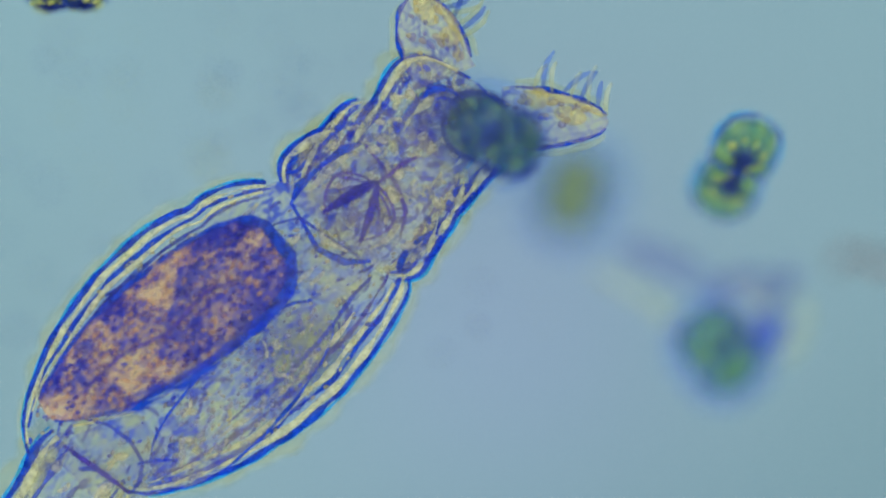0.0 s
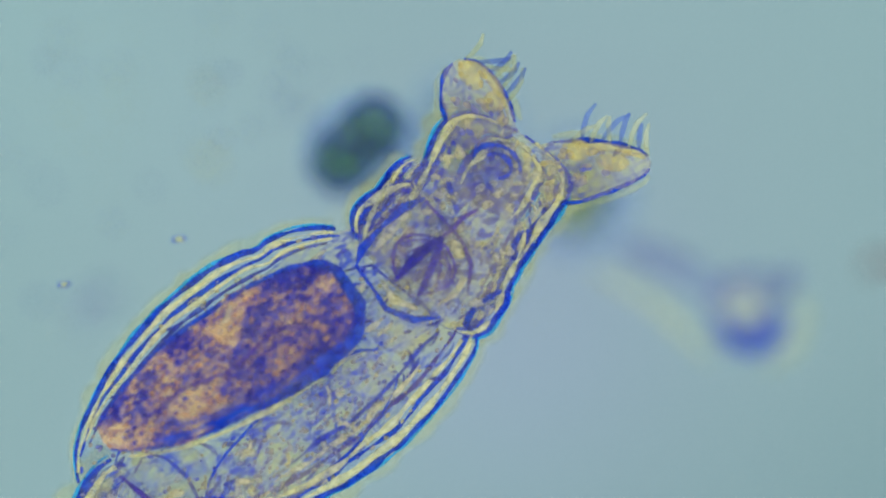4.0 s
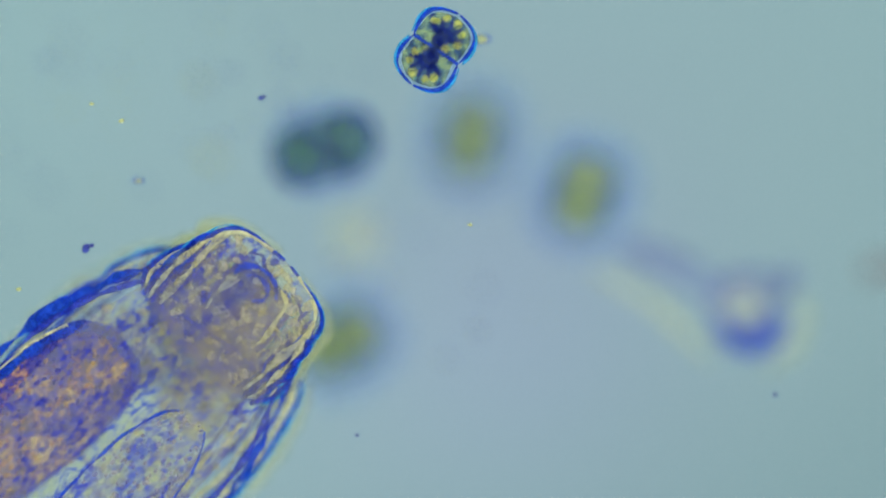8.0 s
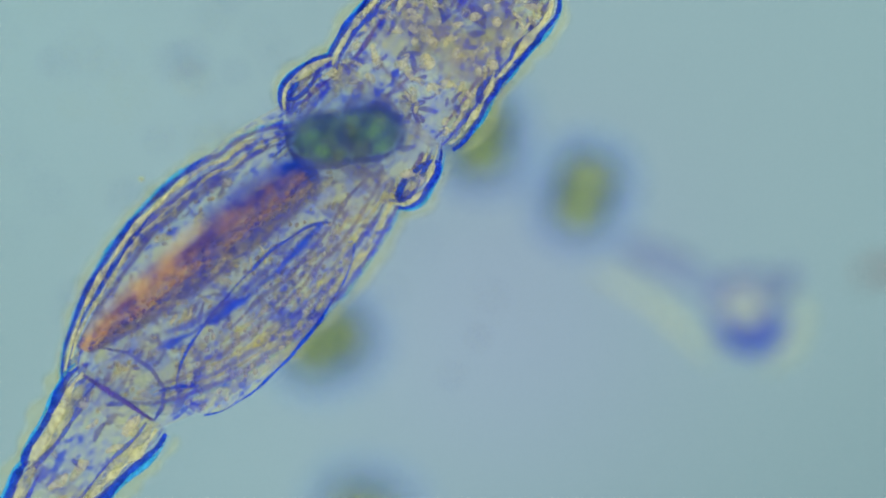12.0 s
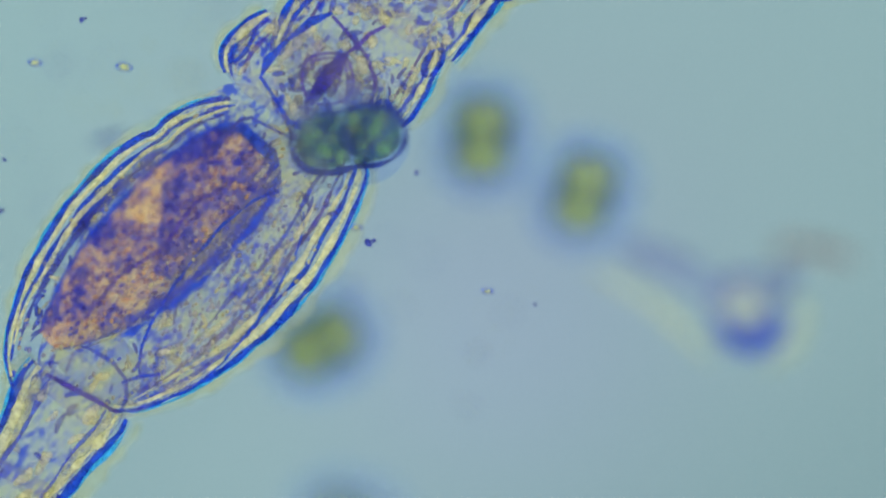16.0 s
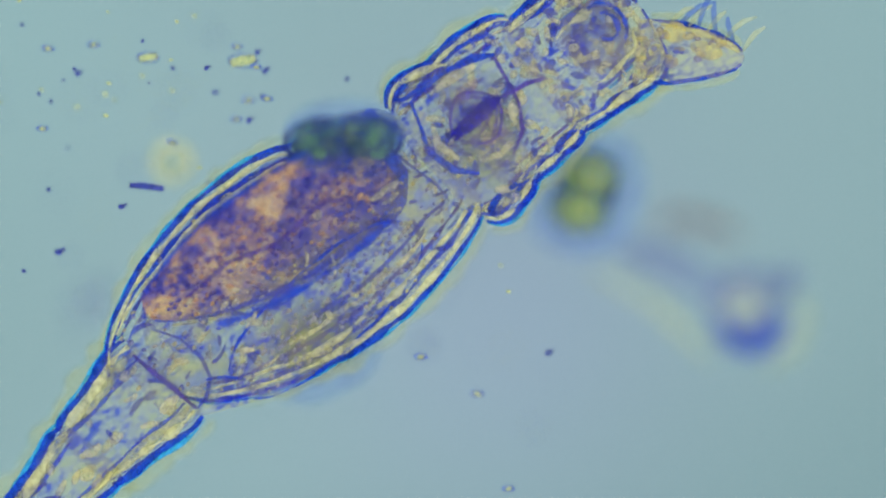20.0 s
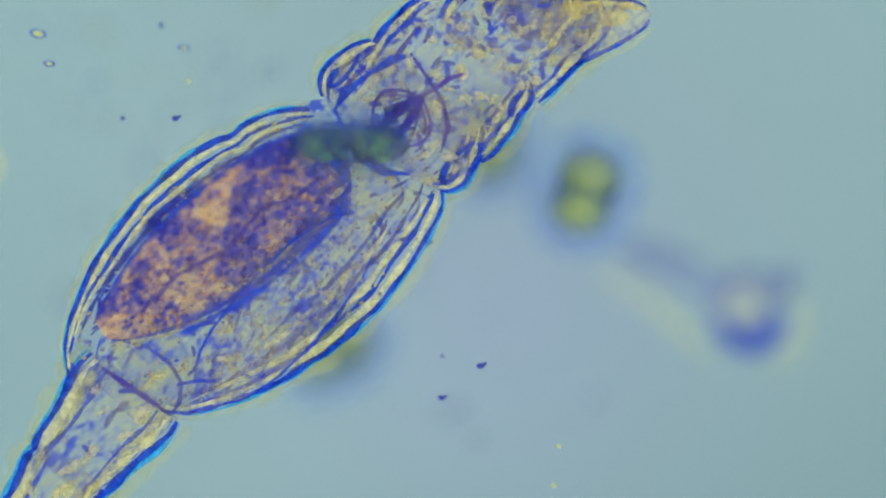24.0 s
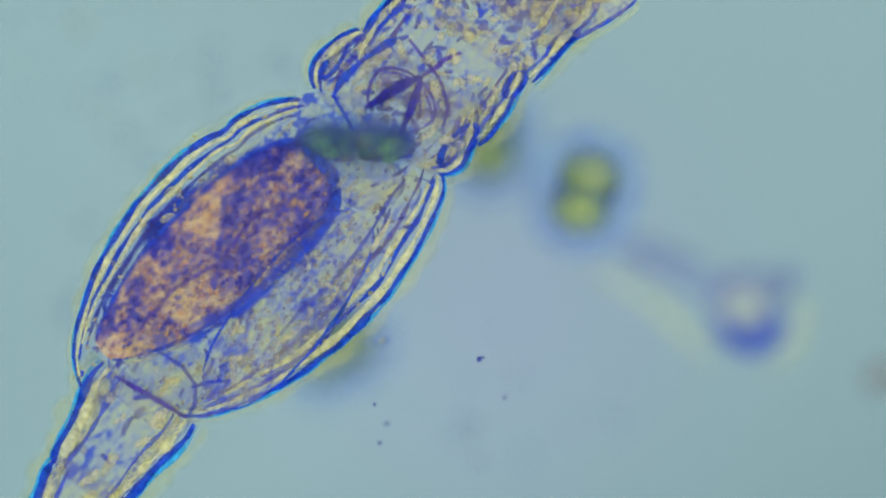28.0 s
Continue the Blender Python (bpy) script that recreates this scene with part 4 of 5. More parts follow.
cell("green desmid cell on the slide near the field's edge", [pr(0, 700, 1100, FLOOR, 20, 0, 70), pr(10.5, 660, 960, FLOOR, 20, 0, 70), pr(11.5, 650, 915, FLOOR, 20, 0, 70), pr(14, 632, 905, FLOOR, 20, 0, 70), pr(15.5, 620, 912, FLOOR, 20, 0, 70), pr(17, 600, 990, FLOOR, 20, 0, 70), pr(28, 600, 1100, FLOOR, 20, 0, 70)])


# ---- debris ----
def build_husk():
    root = tagged(new("empty_husk"), "pale violet funnel-shaped empty husk lying on the slide", "debris")
    flat = pose(0, 0, 0, 90, 0, 0)
    part("rim", ring(Soup(), 0, 50, 16, 1.0, 40, 10, seed=5), HUSK, root, m=flat)
    part("bowl", lathe([(-10, 2), (-8, 26), (0, 36), (8, 26), (10, 2)], 30, 10, 1.0, 3, 4), BOWL, root, "pale yellowish bowl", m=flat)
    part("crescent", tube(Soup(), [(-46, -30, 4), (-20, -56, 6), (20, -68, 8), (52, -54, 6), (70, -14, 4)], 24, 10), HUSK_EDGE, root, "blue crescent edge")
    part("fringe", tube(Soup(), [(-283, 70, 0), (-171, 12, 2), (-110, -46, 2), (-62, -96, 0)], 15, 9), HALO, root, "pale yellowish fringe")
    part("fringe", tube(Soup(), [(108, 20, 0), (112, -24, 2), (92, -78, 2), (40, -112, 0)], 15, 9), HALO, root, "pale yellowish fringe")
    part("neck", tube(Soup(), [(-40, 22, 0), (-95, 62, 3), (-160, 95, 0), (-225, 122, -4)], 30, 12, 0.5), VIOLET, root)
    part("tip", blob(Soup(), (86, 56, 0), (26, 32, 16)), VIOLET, root)
    part("side", tube(Soup(), [(52, 10, 0), (76, 36, 3), (88, 60, 0)], 15, 9), VIOLET, root)
    part("side", tube(Soup(), [(-60, 4, 0), (-30, 56, 3), (30, 66, 3), (76, 52, 0)], 14, 9), VIOLET, root)
    return root


MOVERS.append((build_husk(), still(1316, 545, FLOOR + 110, 0)))


def build_scrap(label, pts, r, material):
    root = tagged(new("debris_scrap"), label, "debris", "scraps of debris")
    part("flake", tube(Soup(), pts, r, 10), material, root)
    part("fleck", blob(Soup(), (pts[0][0] + 10, pts[0][1] - 22, 0), (18, 13, 9), 0.4), material, root)
    return root


MOVERS.append((build_scrap("faint bluish scrap lying on the slide", [(-50, -20, 0), (-10, 5, 4), (30, 25, 0)], 26, HUSK), still(178, 535, FLOOR, 0)))
MOVERS.append((build_scrap("thin brownish flake floating by", [(-75, 8, 0), (-20, 4, 3), (30, -6, 3), (75, -20, 0)], 17, FLAKE),
               [pr(0, 1545, 462, -330, 0, 0, -8), pr(3, 1600, 470, -330, 0, 0, -8), pr(11.5, 1600, 480, -330, 0, 0, 0), pr(14, 1500, 466, -330, 0, 0, 0), pr(15.5, 1460, 446, -330, 0, 0, 0),
                pr(17, 1400, 430, -330, 0, 0, -5), pr(18.5, 1320, 402, -330, 0, 0, -8), pr(20, 1240, 392, -330, 0, 0, -5), pr(21.5, 1190, 395, -330, 0, 0, 0), pr(22.5, 1150, 250, -330, 0, 0, 10), pr(24, 1120, -120, -330, 0, 0, 10), pr(28, 1000, -500, -330, 0, 0, 10)]))

MOVERS.append((build_scrap("faint grey flake drifting in from the edge", [(-40, 8, 0), (-10, 4, 3), (20, -6, 3), (45, -14, 0)], 22, FLAKE),
               [pr(0, 1900, 620, -300, 0, 0, 0), pr(24, 1720, 640, -300, 0, 0, 0), pr(26, 1640, 650, -300, 0, 0, 0), pr(28, 1572, 664, -300, 0, 0, 10)]))


def build_bubble():
    root = tagged(new("water_bubble"), "faint pale ring-shaped bubble adrift in the water", "bubble")
    part("skin", ring(Soup(), 0, 32, 7, 1.0, 36, 8, seed=9), PALE, root, m=pose(0, 0, 0, 90, 0, 0))
    part("core", lathe([(-8, 2), (-6, 14), (0, 20), (6, 14), (8, 2)], 20, 8, 1.0, 2, 3), CILIA, root, m=pose(0, 0, 0, 90, 0, 0))
    return root


MOVERS.append((build_bubble(), [pr(t, u, v, -150 if t > 17 else -415, 0, 0, 0) for t, u, v in ((0, 640, 420), (16, 560, 400), (18.5, 420, 330), (20, 305, 286), (21, 222, 283), (23.5, 12, 290), (25, -120, 300), (28, -300, 320))]))

# u, v, t of best view, drift in u and v a second, size, kind
SPECKS = [
    ("dark", 27, 394, 17.0, 30, 20, 8), ("dark", 28, 300, 17.0, 22, 18, 6), ("dark", 155, 64, 17.0, 12, 30, 8),
    ("bright", 240, 128, 17.0, 22, 10, 12), ("bright", 80, 126, 17.0, 20, 16, 10), ("dark", 757, 345, 17.0, 20, 40, 7), ("bright", 883, 575, 17.0, 20, 60, 8), ("dark", 675, 475, 17.0, 24, 46, 12),
    ("dark", 957, 569, 17.0, 10, 30, 5), ("bright", 660, 452, 17.0, 30, 50, 8), ("bright", 430, 108, 20.0, 10, -30, 22), ("bright", 262, 102, 20.0, -20, -10, 16), ("dark", 137, 130, 20.0, 10, 4, 9),
    ("dark", 614, 140, 20.0, 20, -10, 7), ("dark", 86, 336, 20.0, 8, 6, 7), ("dark", 104, 446, 20.0, 4, 20, 11), ("dark", 42, 480, 20.0, 6, 10, 6), ("dark", 215, 366, 20.0, -10, 6, 9),
    ("bright", 745, 632, 20.0, 10, 24, 9), ("bright", 900, 865, 20.0, 20, 40, 8), ("bright", 886, 470, 20.0, -10, -10, 5), ("bright", 900, 516, 20.0, -10, -8, 6), ("bright", 845, 697, 20.0, 0, 20, 9), ("dark", 970, 625, 20.0, 20, 20, 9),
    ("bright", 180, 170, 19.5, 10, -6, 7), ("bright", 186, 150, 19.5, 10, -6, 6), ("bright", 75, 228, 20.0, 12, -8, 8), ("dark", 90, 180, 20.0, 14, -6, 6), ("dark", 120, 262, 20.0, 12, -6, 5), ("bright", 440, 178, 20.0, 8, -12, 9),
    ("dark", 462, 174, 8.0, -22, -40, 8), ("bright", 215, 214, 8.0, 8, -14, 7), ("bright", 162, 184, 8.0, 8, -16, 6), ("bright", 245, 320, 8.0, 10, -20, 8), ("dark", 152, 440, 8.0, 20, -24, 13), ("bright", 33, 512, 8.0, 30, -24, 7), ("bright", 832, 398, 8.0, 10, 40, 6), ("dark", 1372, 699, 8.0, 4, -30, 6), ("dark", 632, 770, 8.0, 10, -12, 5),
    ("bright", 558, 30, 7.0, 300, 40, 15), ("bright", 226, 356, 11.0, 24, -40, 7), ("dark", 30, 277, 25.0, 60, -50, 7), ("dark", 796, 489, 25.0, 40, 60, 8), ("dark", 711, 560, 25.0, 40, 40, 6), ("dark", 812, 680, 25.0, 30, 50, 5), ("dark", 820, 754, 25.0, 40, 50, 9), ("bright", 115, 83, 25.0, 30, -30, 8), ("bright", 95, 30, 25.0, 30, -30, 12), ("bright", 362, 104, 25.0, 30, -40, 7), ("dark", 255, 170, 25.0, 40, -40, 6), ("bright", 1019, 849, 25.0, 30, 60, 7),
    ("dark", 848, 636, 28.0, 30, 40, 8), ("dark", 685, 750, 28.0, 10, 20, 6), ("dark", 672, 784, 28.0, 10, 20, 6), ("bright", 676, 603, 28.0, 10, 20, 8), ("bright", 345, 242, 28.0, 20, 10, 6), ("dark", 663, 716, 28.0, 10, 20, 5), ("dark", 893, 703, 28.0, 10, 20, 5),
    ("bright", 320, 416, 3.0, -4, 8, 10), ("bright", 102, 500, 3.0, 10, 4, 9), ("dark", 310, 210, 24.0, -20, 40, 9), ("dark", 285, 45, 24.0, -40, 30, 7), ("bright", 325, 85, 24.0, -10, 10, 8), ("bright", 980, 860, 24.0, 20, -10, 7), ("dark", 850, 648, 24.0, 20, 40, 10)]


def drift_specks():
    """Fine dust that drifts past in a loose cloud."""
    rnd = random.Random(23)
    for i in range(34):
        t0 = rnd.choice((18.6, 19.4, 20.0, 20.6, 21.0))
        u, v = rnd.uniform(-10, 470), rnd.gauss(130, 70)
        SPECKS.append((rnd.choice(("bright", "bright", "dark")), u, v, t0, rnd.uniform(-14, 10), rnd.uniform(-10, 8), rnd.uniform(4, 9)))


drift_specks()


def build_speck(kind, k, rnd):
    if kind == "rod":
        o = tagged(new("bacterium"), "short dark blue rod-shaped bacterium", "bacterium", "bacteria and specks")
        part("rod", tube(Soup(), [(-k, -k * 0.25, 0), (-k * 0.4, -k * 0.05, 1), (k * 0.4, k * 0.1, 1), (k, k * 0.2, 0)], 6, 8, 0.7), SPECK, o)
    elif kind == "dark":
        o = tagged(new("water_speck"), "tiny dark blue speck adrift in the water", "speck", "bacteria and specks")
        part("grain", blob(Soup(), (0, 0, 0), (k * 0.8, k * 0.6, k * 0.5), rnd.uniform(0, 3)), SPECK, o)
        if k > 7:
            part("grain", blob(Soup(), (k * 0.8, k * 0.4, 0), (k * 0.4, k * 0.35, k * 0.3)), SPECK, o)
    else:
        o = tagged(new("bright_particle"), "tiny bright yellow particle adrift in the water", "speck", "bacteria and specks")
        part("grain", tube(Soup(), [(-k, -k * 0.22, 0), (-k * 0.3, -k * 0.06, 0), (k * 0.3, k * 0.06, 0), (k, k * 0.2, 0)], k * 0.42, 8, 0.7) if k > 15 else blob(Soup(), (0, 0, 0), (k * 0.9, k * 0.6, k * 0.5), rnd.uniform(-0.4, 0.4)), BRIGHT, o)
        if k > 7:
            part("rim", ring(Soup(), 0, k * 1.15, 1.8, 0.5, 24, 5), HUSK_EDGE if k > 15 else BLUE, o, m=pose(0, 0, 0, 90, 0, 0))
    return o


def specks():
    rnd = random.Random(11)
    for kind, u, v, t0, du, dv, k in SPECKS:
        o = build_speck(kind, k, rnd)
        w = rnd.choice((-1, 1)) * rnd.uniform(14, 44)
        rows = []
        for d, deep in ((-30, 1), (-3.4, 1), (-1.2, 0), (0, 0), (1.2, 0), (3.4, 1), (30, 1)):
            t = min(28.0, max(0.0, t0 + d))
            if rows and t <= rows[-1][0] + 0.05:
                if t < 28.0:
                    rows.pop()
                else:
                    continue
            q = max(-6.0, min(6.0, t - t0))
            rows.append(pr(t, u + du * q, v + dv * q, w - (320 - 20 * (k % 5)) * deep, 0, 0, 8 * q))
        if rows[0][0] > 0:
            rows.insert(0, (0.0, rows[0][1]))
        if rows[-1][0] < 28:
            rows.append((28.0, rows[-1][1]))
        MOVERS.append((o, rows))


specks()
MOVERS.append((build_speck("rod", 30, random.Random(3)), [pr(t, u, v, -24 if t > 16 else -180 if t > 13 else -360, 0, 0, 4 - 11 * max(0, t - 18) if t < 22 else -40) for t, u, v in (
    (0, 380, -120), (11, 330, 60), (13.5, 292, 196), (14, 243, 221), (15, 213, 219), (16, 192, 245), (17, 201, 257), (18, 211, 271), (18.5, 237, 292), (19, 279, 315), (19.5, 280, 327), (20, 260, 331),
    (20.5, 194, 352), (21, 110, 375), (21.5, 41, 404), (22.5, -80, 450), (28, -50, 500))]))

# ---- how the rotifer moves ----
# t, front of the trunk u v, heading of trunk and of neck, fronts of both neck rings, head and rostrum ahead of it,
# lobes spread by degrees, stomach back by, flanks out by
GAIT = [
    (0.0, 603, 402, 44, 45, 130, 215, 350, 320, 57, 0, 0),
    (0.5, 606, 398, 44, 45, 130, 215, 350, 320, 57, 0, 0),
    (1.0, 625, 433, 42, 46.5, 130, 210, 342, 315, 56, 0, 0),
    (1.5, 702, 478, 41, 46, 130, 210, 342, 315, 56, 0, 0),
    (2.0, 699, 458, 40, 46.5, 130, 210, 342, 315, 56, 0, 0),
    (2.5, 697, 447, 40, 48, 130, 205, 336, 310, 54, 0, 0),
    (3.0, 694, 438, 40, 50, 125, 200, 328, 305, 52, 0, 0),
    (3.5, 729, 467, 40, 50, 125, 200, 325, 305, 52, 0, 0),
    (5.5, 722, 520, 39, 48.5, 118, 190, 306, 290, 51, 10, 3),
    (6.0, 700, 545, 38, 48.5, 118, 190, 304, 290, 51, 10, 3),
    (6.4, 660, 552, 38, 48.5, 118, 190, 304, 290, 51, 10, 3),
    (6.9, 635, 560, 38, 48.5, 118, 190, 304, 290, 51, 10, 3),
    (7.0, 530, 580, 40, 46, 90, 140, 265, 230, 30, 40, 20),
    (7.1, 438, 570, 43, 44, 70, 112, 155, 120, 4, 60, 0),
    (7.2, 420, 568, 44, 43, 70, 112, 150, 110, 0, 60, 0),
    (7.5, 400, 576, 44, 43, 72, 114, 152, 108, 0, 60, 0),
    (8.0, 396, 574, 44, 43, 74, 116, 156, 118, 0, 60, 0),
    (8.4, 396, 568, 45, 50, 85, 140, 190, 205, 0, 60, 0),
    (9.0, 395, 543, 46, 56, 140, 175, 215, 285, 0, 55, -8),
    (9.6, 447, 490, 46, 55, 145, 215, 290, 358, 0, 50, -10),
    (10.0, 485, 445, 47, 56, 140, 232, 338, 424, 0, 40, -20),
    (10.5, 536, 391, 46, 55, 125, 270, 410, 500, 0, 25, -30),
    (11.0, 578, 333, 46, 53, 98, 280, 460, 530, 0, -25, -48),
    (11.5, 627, 281, 45, 50.5, 92, 280, 470, 530, 0, -40, -54),
    (12.5, 615, 250, 49, 49, 125, 275, 445, 470, 25, 0, -20),
    (13.5, 581, 226, 51.8, 46.0, 145, 275, 465, 430, 47, -14, 10),
    (14.0, 550, 227, 52.0, 46.0, 145, 275, 465, 430, 47, -14, 10),
    (14.5, 534, 212, 53.1, 47.0, 145, 275, 465, 430, 47, -14, 10),
    (15.0, 516, 196, 53.6, 47.0, 145, 275, 465, 430, 47, -30, 10),
    (15.5, 516, 205, 53.2, 47.0, 145, 275, 465, 430, 47, -30, 10),
    (16.0, 518, 216, 51.4, 47.0, 145, 275, 465, 430, 47, -30, 0),
    (16.5, 530, 210, 51.3, 47.0, 145, 275, 465, 430, 47, -34, 0),
    (17.0, 552, 204, 50.2, 46.0, 145, 275, 465, 430, 47, -34, -10),
    (17.5, 565, 200, 50.0, 45.0, 145, 275, 465, 430, 47, -34, -10),
    (18.0, 592, 210, 48.9, 44.0, 145, 275, 465, 430, 47, -34, -13),
    (18.5, 646, 248, 45.9, 40.5, 145, 275, 465, 430, 47, -42, -13),
    (19.0, 714, 274, 42.8, 37.0, 145, 275, 465, 430, 47, -50, -13),
    (19.5, 756, 286, 40.3, 35.5, 145, 275, 465, 430, 47, -50, -20),
    (20.0, 754, 281, 39.7, 35.0, 145, 275, 465, 430, 47, -50, -20),
    (20.5, 729, 297, 39.5, 36.0, 145, 275, 465, 430, 47, 0, -20),
    (21.0, 708, 296, 40.3, 36.0, 145, 275, 465, 430, 47, -50, -17),
    (21.5, 718, 297, 40.0, 35.5, 145, 275, 465, 430, 47, -50, -12),
    (23.5, 684, 268, 43.8, 39, 145, 275, 465, 430, 38, -34, 5),
    (24.0, 664, 256, 45.1, 40.5, 145, 275, 465, 430, 33, -28, -3),
    (24.5, 622, 254, 48.4, 42, 145, 275, 465, 430, 33, -16, -3),
    (25.0, 626, 264, 49.5, 42.5, 145, 275, 465, 430, 33, -16, -3),
    (25.5, 616, 264, 50.1, 43, 145, 275, 465, 430, 33, 0, 0),
    (26.0, 611, 249, 51.7, 43.5, 145, 275, 465, 430, 33, 0, 0),
    (26.5, 636, 242, 50.5, 43.5, 145, 275, 465, 430, 33, 0, 0),
    (27.0, 645, 240, 49.6, 43.5, 145, 275, 465, 430, 33, 0, 0),
    (27.5, 647, 234, 50.0, 43.5, 145, 275, 465, 430, 33, 0, 0),
    (28.0, 657, 236, 49.3, 43.5, 145, 275, 465, 430, 33, 0, 0),
]


# t, how far the jaws stand open
CHEW = [(0, 1), (0.2, 0.2), (0.4, 1), (0.6, 0.1), (0.8, 0.8), (1.0, 0.8), (1.2, 0.1), (1.4, 0.8), (1.6, 0.1), (1.8, 0.5), (2.2, 0.1), (2.4, 0.5), (2.7, 0.1), (3.0, 0.4), (3.5, 0.6),
        (5.5, 0.2), (5.7, 1), (6.1, 0.3), (6.3, 1), (6.5, 0.1), (6.7, 1), (6.9, 0.2), (7.1, 0), (13.5, 0.1), (15, 0), (17, 0), (18, 0.2), (19, 0), (21, 0.05), (22, 0.5), (23.5, 0.2), (24, 0.4), (25, 0), (25.6, 0.5), (26, 1), (26.5, 0.3), (27, 0.9), (27.5, 0.3), (28, 0.9)]


def along(base, head, s, side=0.0):
    """A grid place s ahead of base and side to its right."""
    c, d = math.cos(radians(head)), math.sin(radians(head))
    return (base[0] + s * c + side * d, base[1] - s * d + side * c)


def put(place, head, w=0.0, roll=0.0):
    return at(place[0], place[1], w, 0, roll, head - 90)


SHEAR = [(0.0, 36), (6.9, 36), (7.1, 4), (8.4, 0), (9.0, 18), (9.6, 30), (10.0, 36), (28.0, 36)]
ROLL = [(0.0, 0), (6.9, 0), (7.0, 22), (7.1, 104), (7.2, 180), (9.0, 180), (10.0, 196), (10.5, 204), (11.5, 212), (12.5, 290), (13.5, 368), (28.0, 368)]
LEAN = [(0.0, 1.0), (6.9, 1.0), (7.1, 0.2), (8.4, 0.2), (9.0, 0.6), (10.0, 0.35), (11.5, 0.35), (13.5, 1.0), (17.5, 1.0), (19.0, 0.4), (21.5, 0.4), (24.0, 1.0), (28.0, 1.0)]
SWELL = [(0.0, -4), (4.0, -2), (5.5, 6), (6.9, 6), (7.0, 0), (7.1, 14), (8.4, 14), (9.0, -2), (9.6, -6), (10.2, -10), (11.0, -22), (12.5, -14), (13.5, -16), (16.0, -8), (17.0, 2), (19.0, -4), (20.0, -6), (21.0, 10), (22.5, 2), (24.0, -6), (28.0, -6)]
ADVANCE = [(0.0, 0), (6.9, 0), (7.1, 36), (8.4, 36), (9.0, 10), (9.6, 0), (28.0, 0)]
LEFT = [(0.0, 38), (6.9, 40), (7.0, 12), (7.1, 16), (10.0, 18), (11.0, 38), (12.5, 32), (13.5, 32), (16.0, 28), (18.0, 22), (22.0, 25), (24.0, 31), (25.5, 36), (28.0, 36)]
PINCH = [(0.0, 3.0), (6.9, 3.5), (7.0, 5.0), (7.1, 0.0), (8.4, 0.0), (9.0, 2.5), (12.0, 4.0), (13.5, 6.5), (16.0, 6.2), (18.0, 5.6), (20.0, 3.6), (22.0, 3.8), (24.0, 4.6), (28.0, 4.4)]
# drawn in, and how far the flanks then lie under the focal plane
TIGHT = [(0.0, 0), (6.9, 0), (7.1, 1), (8.4, 1), (9.0, 0.85), (9.6, 0.4), (10.0, 0.15), (10.6, 0), (28.0, 0)]
LOW = [(0.0, 0), (6.9, 0), (7.1, 44), (8.4, 44), (9.0, 38), (9.6, 34), (11.5, 24), (13.5, 0), (28.0, 0)]
SUNK = [(0.0, 0), (6.9, 0), (7.1, 1), (11.5, 1), (13.5, 0), (28.0, 0)]
FADE = [(0.0, 1), (8.0, 1), (8.6, 0), (10.4, 0), (11.0, 0.6), (11.5, 1), (28.0, 1)]
BELLY = [(0.0, -20), (3.5, -26), (5.5, -36), (6.9, -36), (7.1, 0), (11.5, 0), (13.5, 8), (16.5, 12), (18.0, 6), (19.0, 0), (28.0, 0)]
NUDGE = [(0.0, 8), (3.5, 10), (5.5, 15), (6.9, 15), (7.2, 0), (13.5, 4), (15.0, 2), (16.0, -12), (17.5, -12), (18.2, 4), (19.0, 20), (21.5, 20), (23.5, 10), (28.0, 8)]
BULB = [(0.0, 48), (3.5, 40), (5.5, 2), (6.9, -4), (7.2, -40), (9.0, 20), (10.0, 60), (11.5, 60), (13.5, 56), (14.5, 60), (16.0, 100), (17.0, 118), (20.0, 116), (21.0, 94), (25.0, 62), (28.0, 78)]


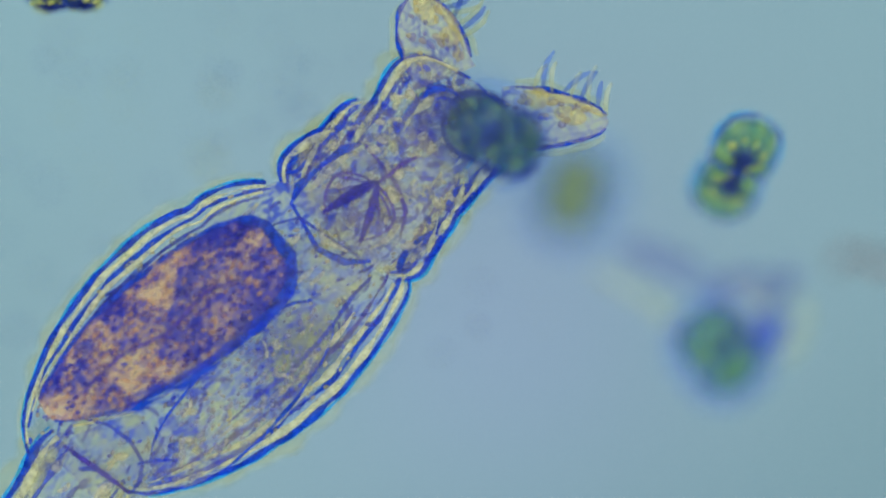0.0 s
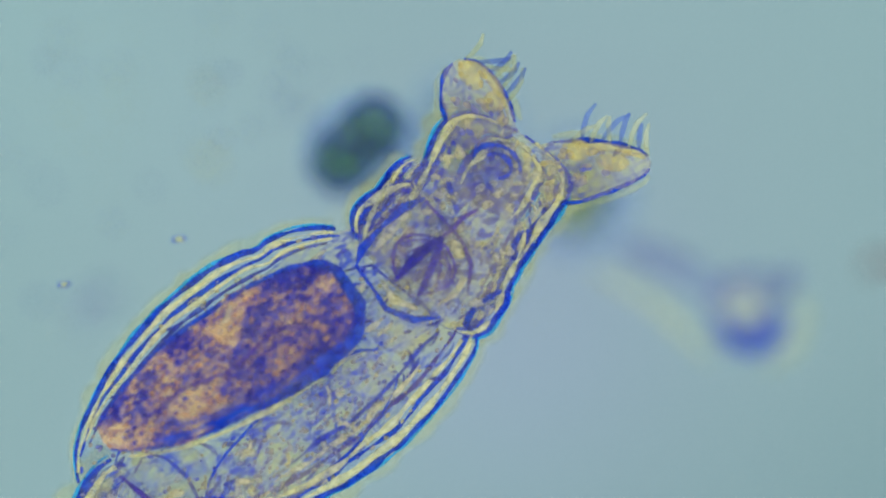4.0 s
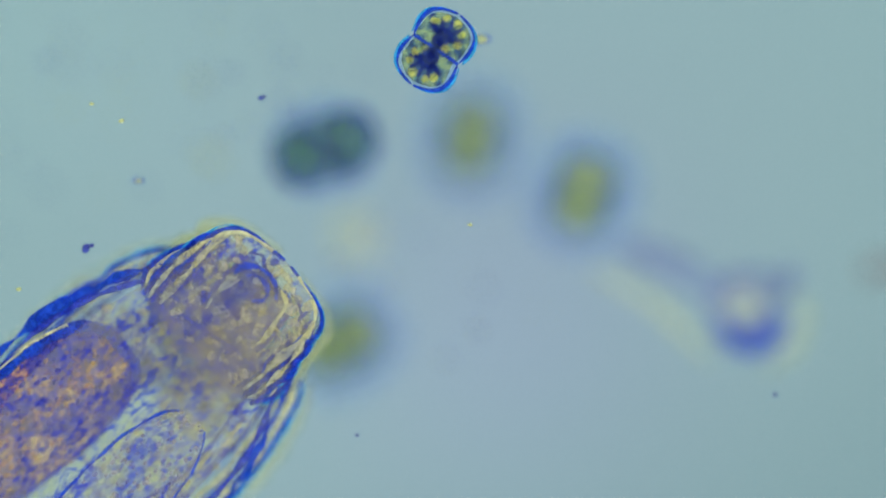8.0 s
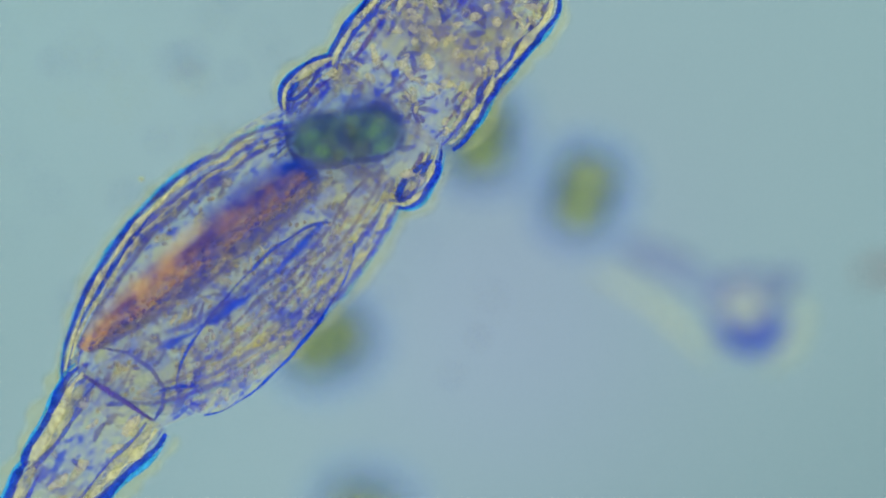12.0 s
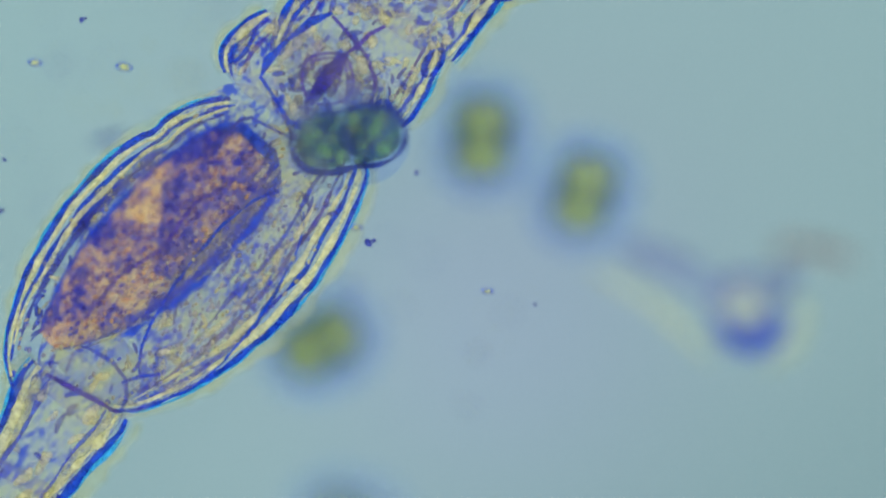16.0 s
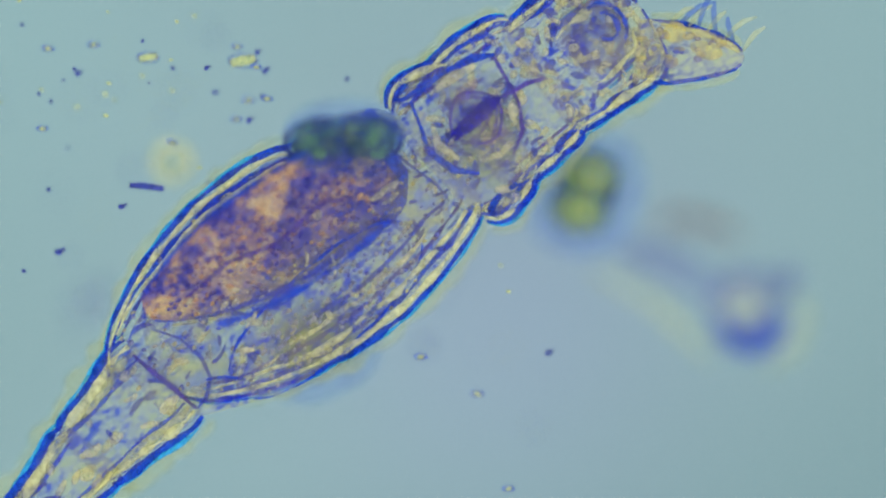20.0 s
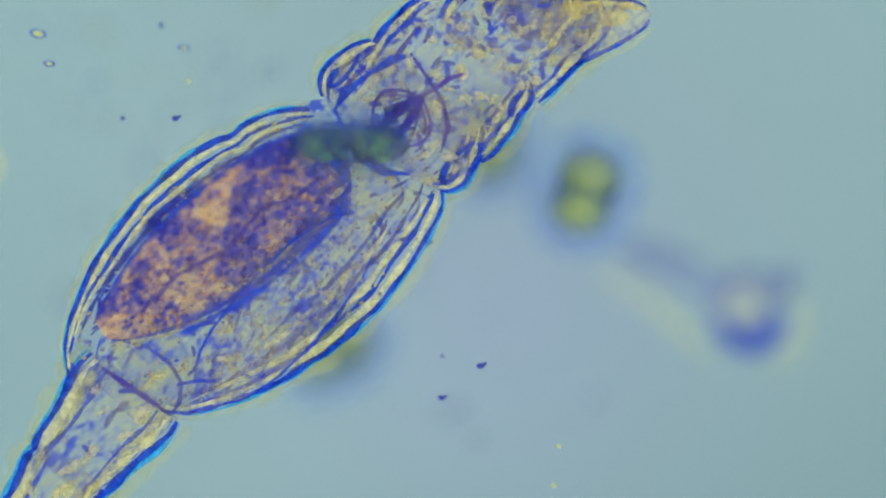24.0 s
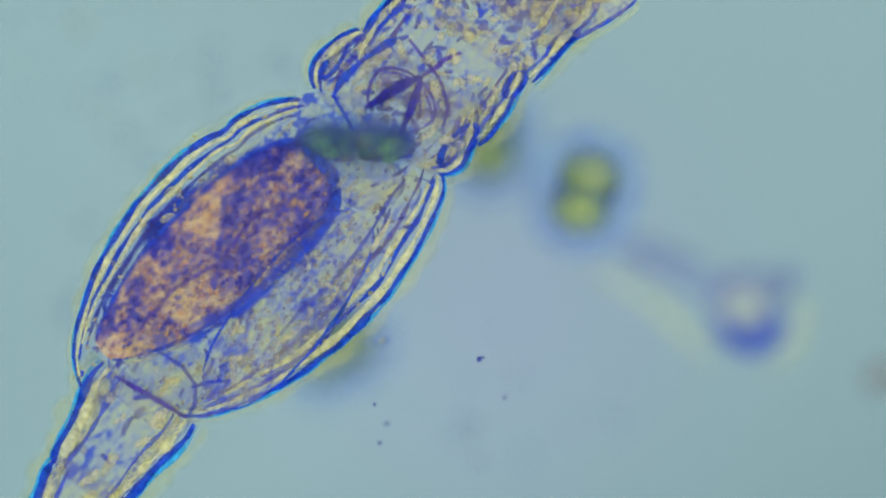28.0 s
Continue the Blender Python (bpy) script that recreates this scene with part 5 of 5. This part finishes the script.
def rotifer_rows():
    rows = {k: [] for k in P if k not in ("jaw_l", "jaw_r")}
    for t, u, v, ht, hn, s1, s2, sh, sr, spread, back, out in GAIT:
        f = (u, v)
        rear = along(f, ht, -600)
        mid = (ht + hn) / 2
        adv, pinch = curve_at(ADVANCE, t), curve_at(PINCH, t)
        tight, low = curve_at(TIGHT, t), curve_at(LOW, t)
        shear, lean = curve_at(SHEAR, t), curve_at(LEAN, t)
        rows["trunk"].append((t, put(f, ht)))
        rows["flank_l"].append((t, put(along(along(f, ht, adv - shear - 480, -out - curve_at(LEFT, t)), ht - pinch, 480), ht - pinch, 0.5 - low)))
        rows["flank_r"].append((t, put(along(f, ht, adv + shear, out + curve_at(SWELL, t)), ht, -0.5 - low)))
        rows["neck_a"].append((t, put(along(along(f, mid, s1 - 110, -3 - 5 * lean + curve_at(NUDGE, t)), ht + 6 * lean, 110), ht + 6 * lean, -0.3 * low)))
        rows["crease"].append((t, put(along(along(f, mid, s1 - 110, -3), hn + 6, 110), hn + 6, -110 * curve_at(FADE, t))))
        rows["neck_b"].append((t, put(along(along(f, hn, s2 - 90, -2 - 4 * lean), hn + 12 * lean, 90), hn + 12 * lean)))
        rows["head"].append((t, put(along(along(f, hn, sh - 110), hn + 9 * lean, 110), hn + 9 * lean)))
        rows["rostrum"].append((t, put(along(f, hn, sr), hn + 6, 4)))
        wide = spread / 52
        for side, key in ((-1, "lobe_l"), (1, "lobe_r")):
            base = along(f, hn, sh - 190 + 168 * wide - 130 * max(0.0, 1 - 1.4 * wide))
            place = along(base, hn + 10, 0, side * (28 + 52 * wide + 40 * max(0.0, 1 - 1.4 * wide)))
            rows[key].append((t, put(place, hn + 8 * wide - side * spread, 6 - 92 * max(0.0, 1 - 1.7 * wide))))
        rows["stomach"].append((t, put(along(f, ht, -345 - back, -70 + curve_at(BELLY, t) - 46 * tight), ht - 8 + 4 * tight, 16 - 36 * tight, curve_at(ROLL, t))))
        rows["band_l"].append((t, put(along(f, ht, -330 - back * 0.5 + 165 * tight, -164 - 41 * tight - 0.15 * min(0, out)), ht - 6 - 7 * tight, -64 + 42 * tight)))
        rows["band_r"].append((t, put(along(f, ht, -330 - back * 0.5 + 240 * tight, 26 + 144 * tight + curve_at(BELLY, t)), ht - 9 + 25 * tight, 34 - 60 * tight)))
        rows["gland"].append((t, put(along(f, ht, -330 - back * 0.5, 92), ht + 2, 10)))
        rows["mastax"].append((t, put(along(f, hn + 4, curve_at(BULB, t)), hn + 6, 8 - 60 * curve_at(SUNK, t))))
        rows["foot_a"].append((t, put(rear, ht + 6)))
        rows["foot_b"].append((t, put(along(rear, ht + 6, -180), ht + 10)))
    return rows


def motions():
    for o, rows in MOVERS:
        walk(o, rows)
    for key, rows in rotifer_rows().items():
        walk(P[key], rows)
    for side, key in ((-1, "jaw_l"), (1, "jaw_r")):
        walk(P[key], [(t, pose(0, 50 * U, 2 * U, 0, 0, side * (1 + 21 * gape))) for t, gape in CHEW])
    for c, x, y, lean, phase in CILIA_SET:
        walk(c, [(i * 0.2, pose(x * U, y * U, 0, 0, 0, lean + 22 * math.sin(phase + i * 2.1))) for i in range(141)])


motions()
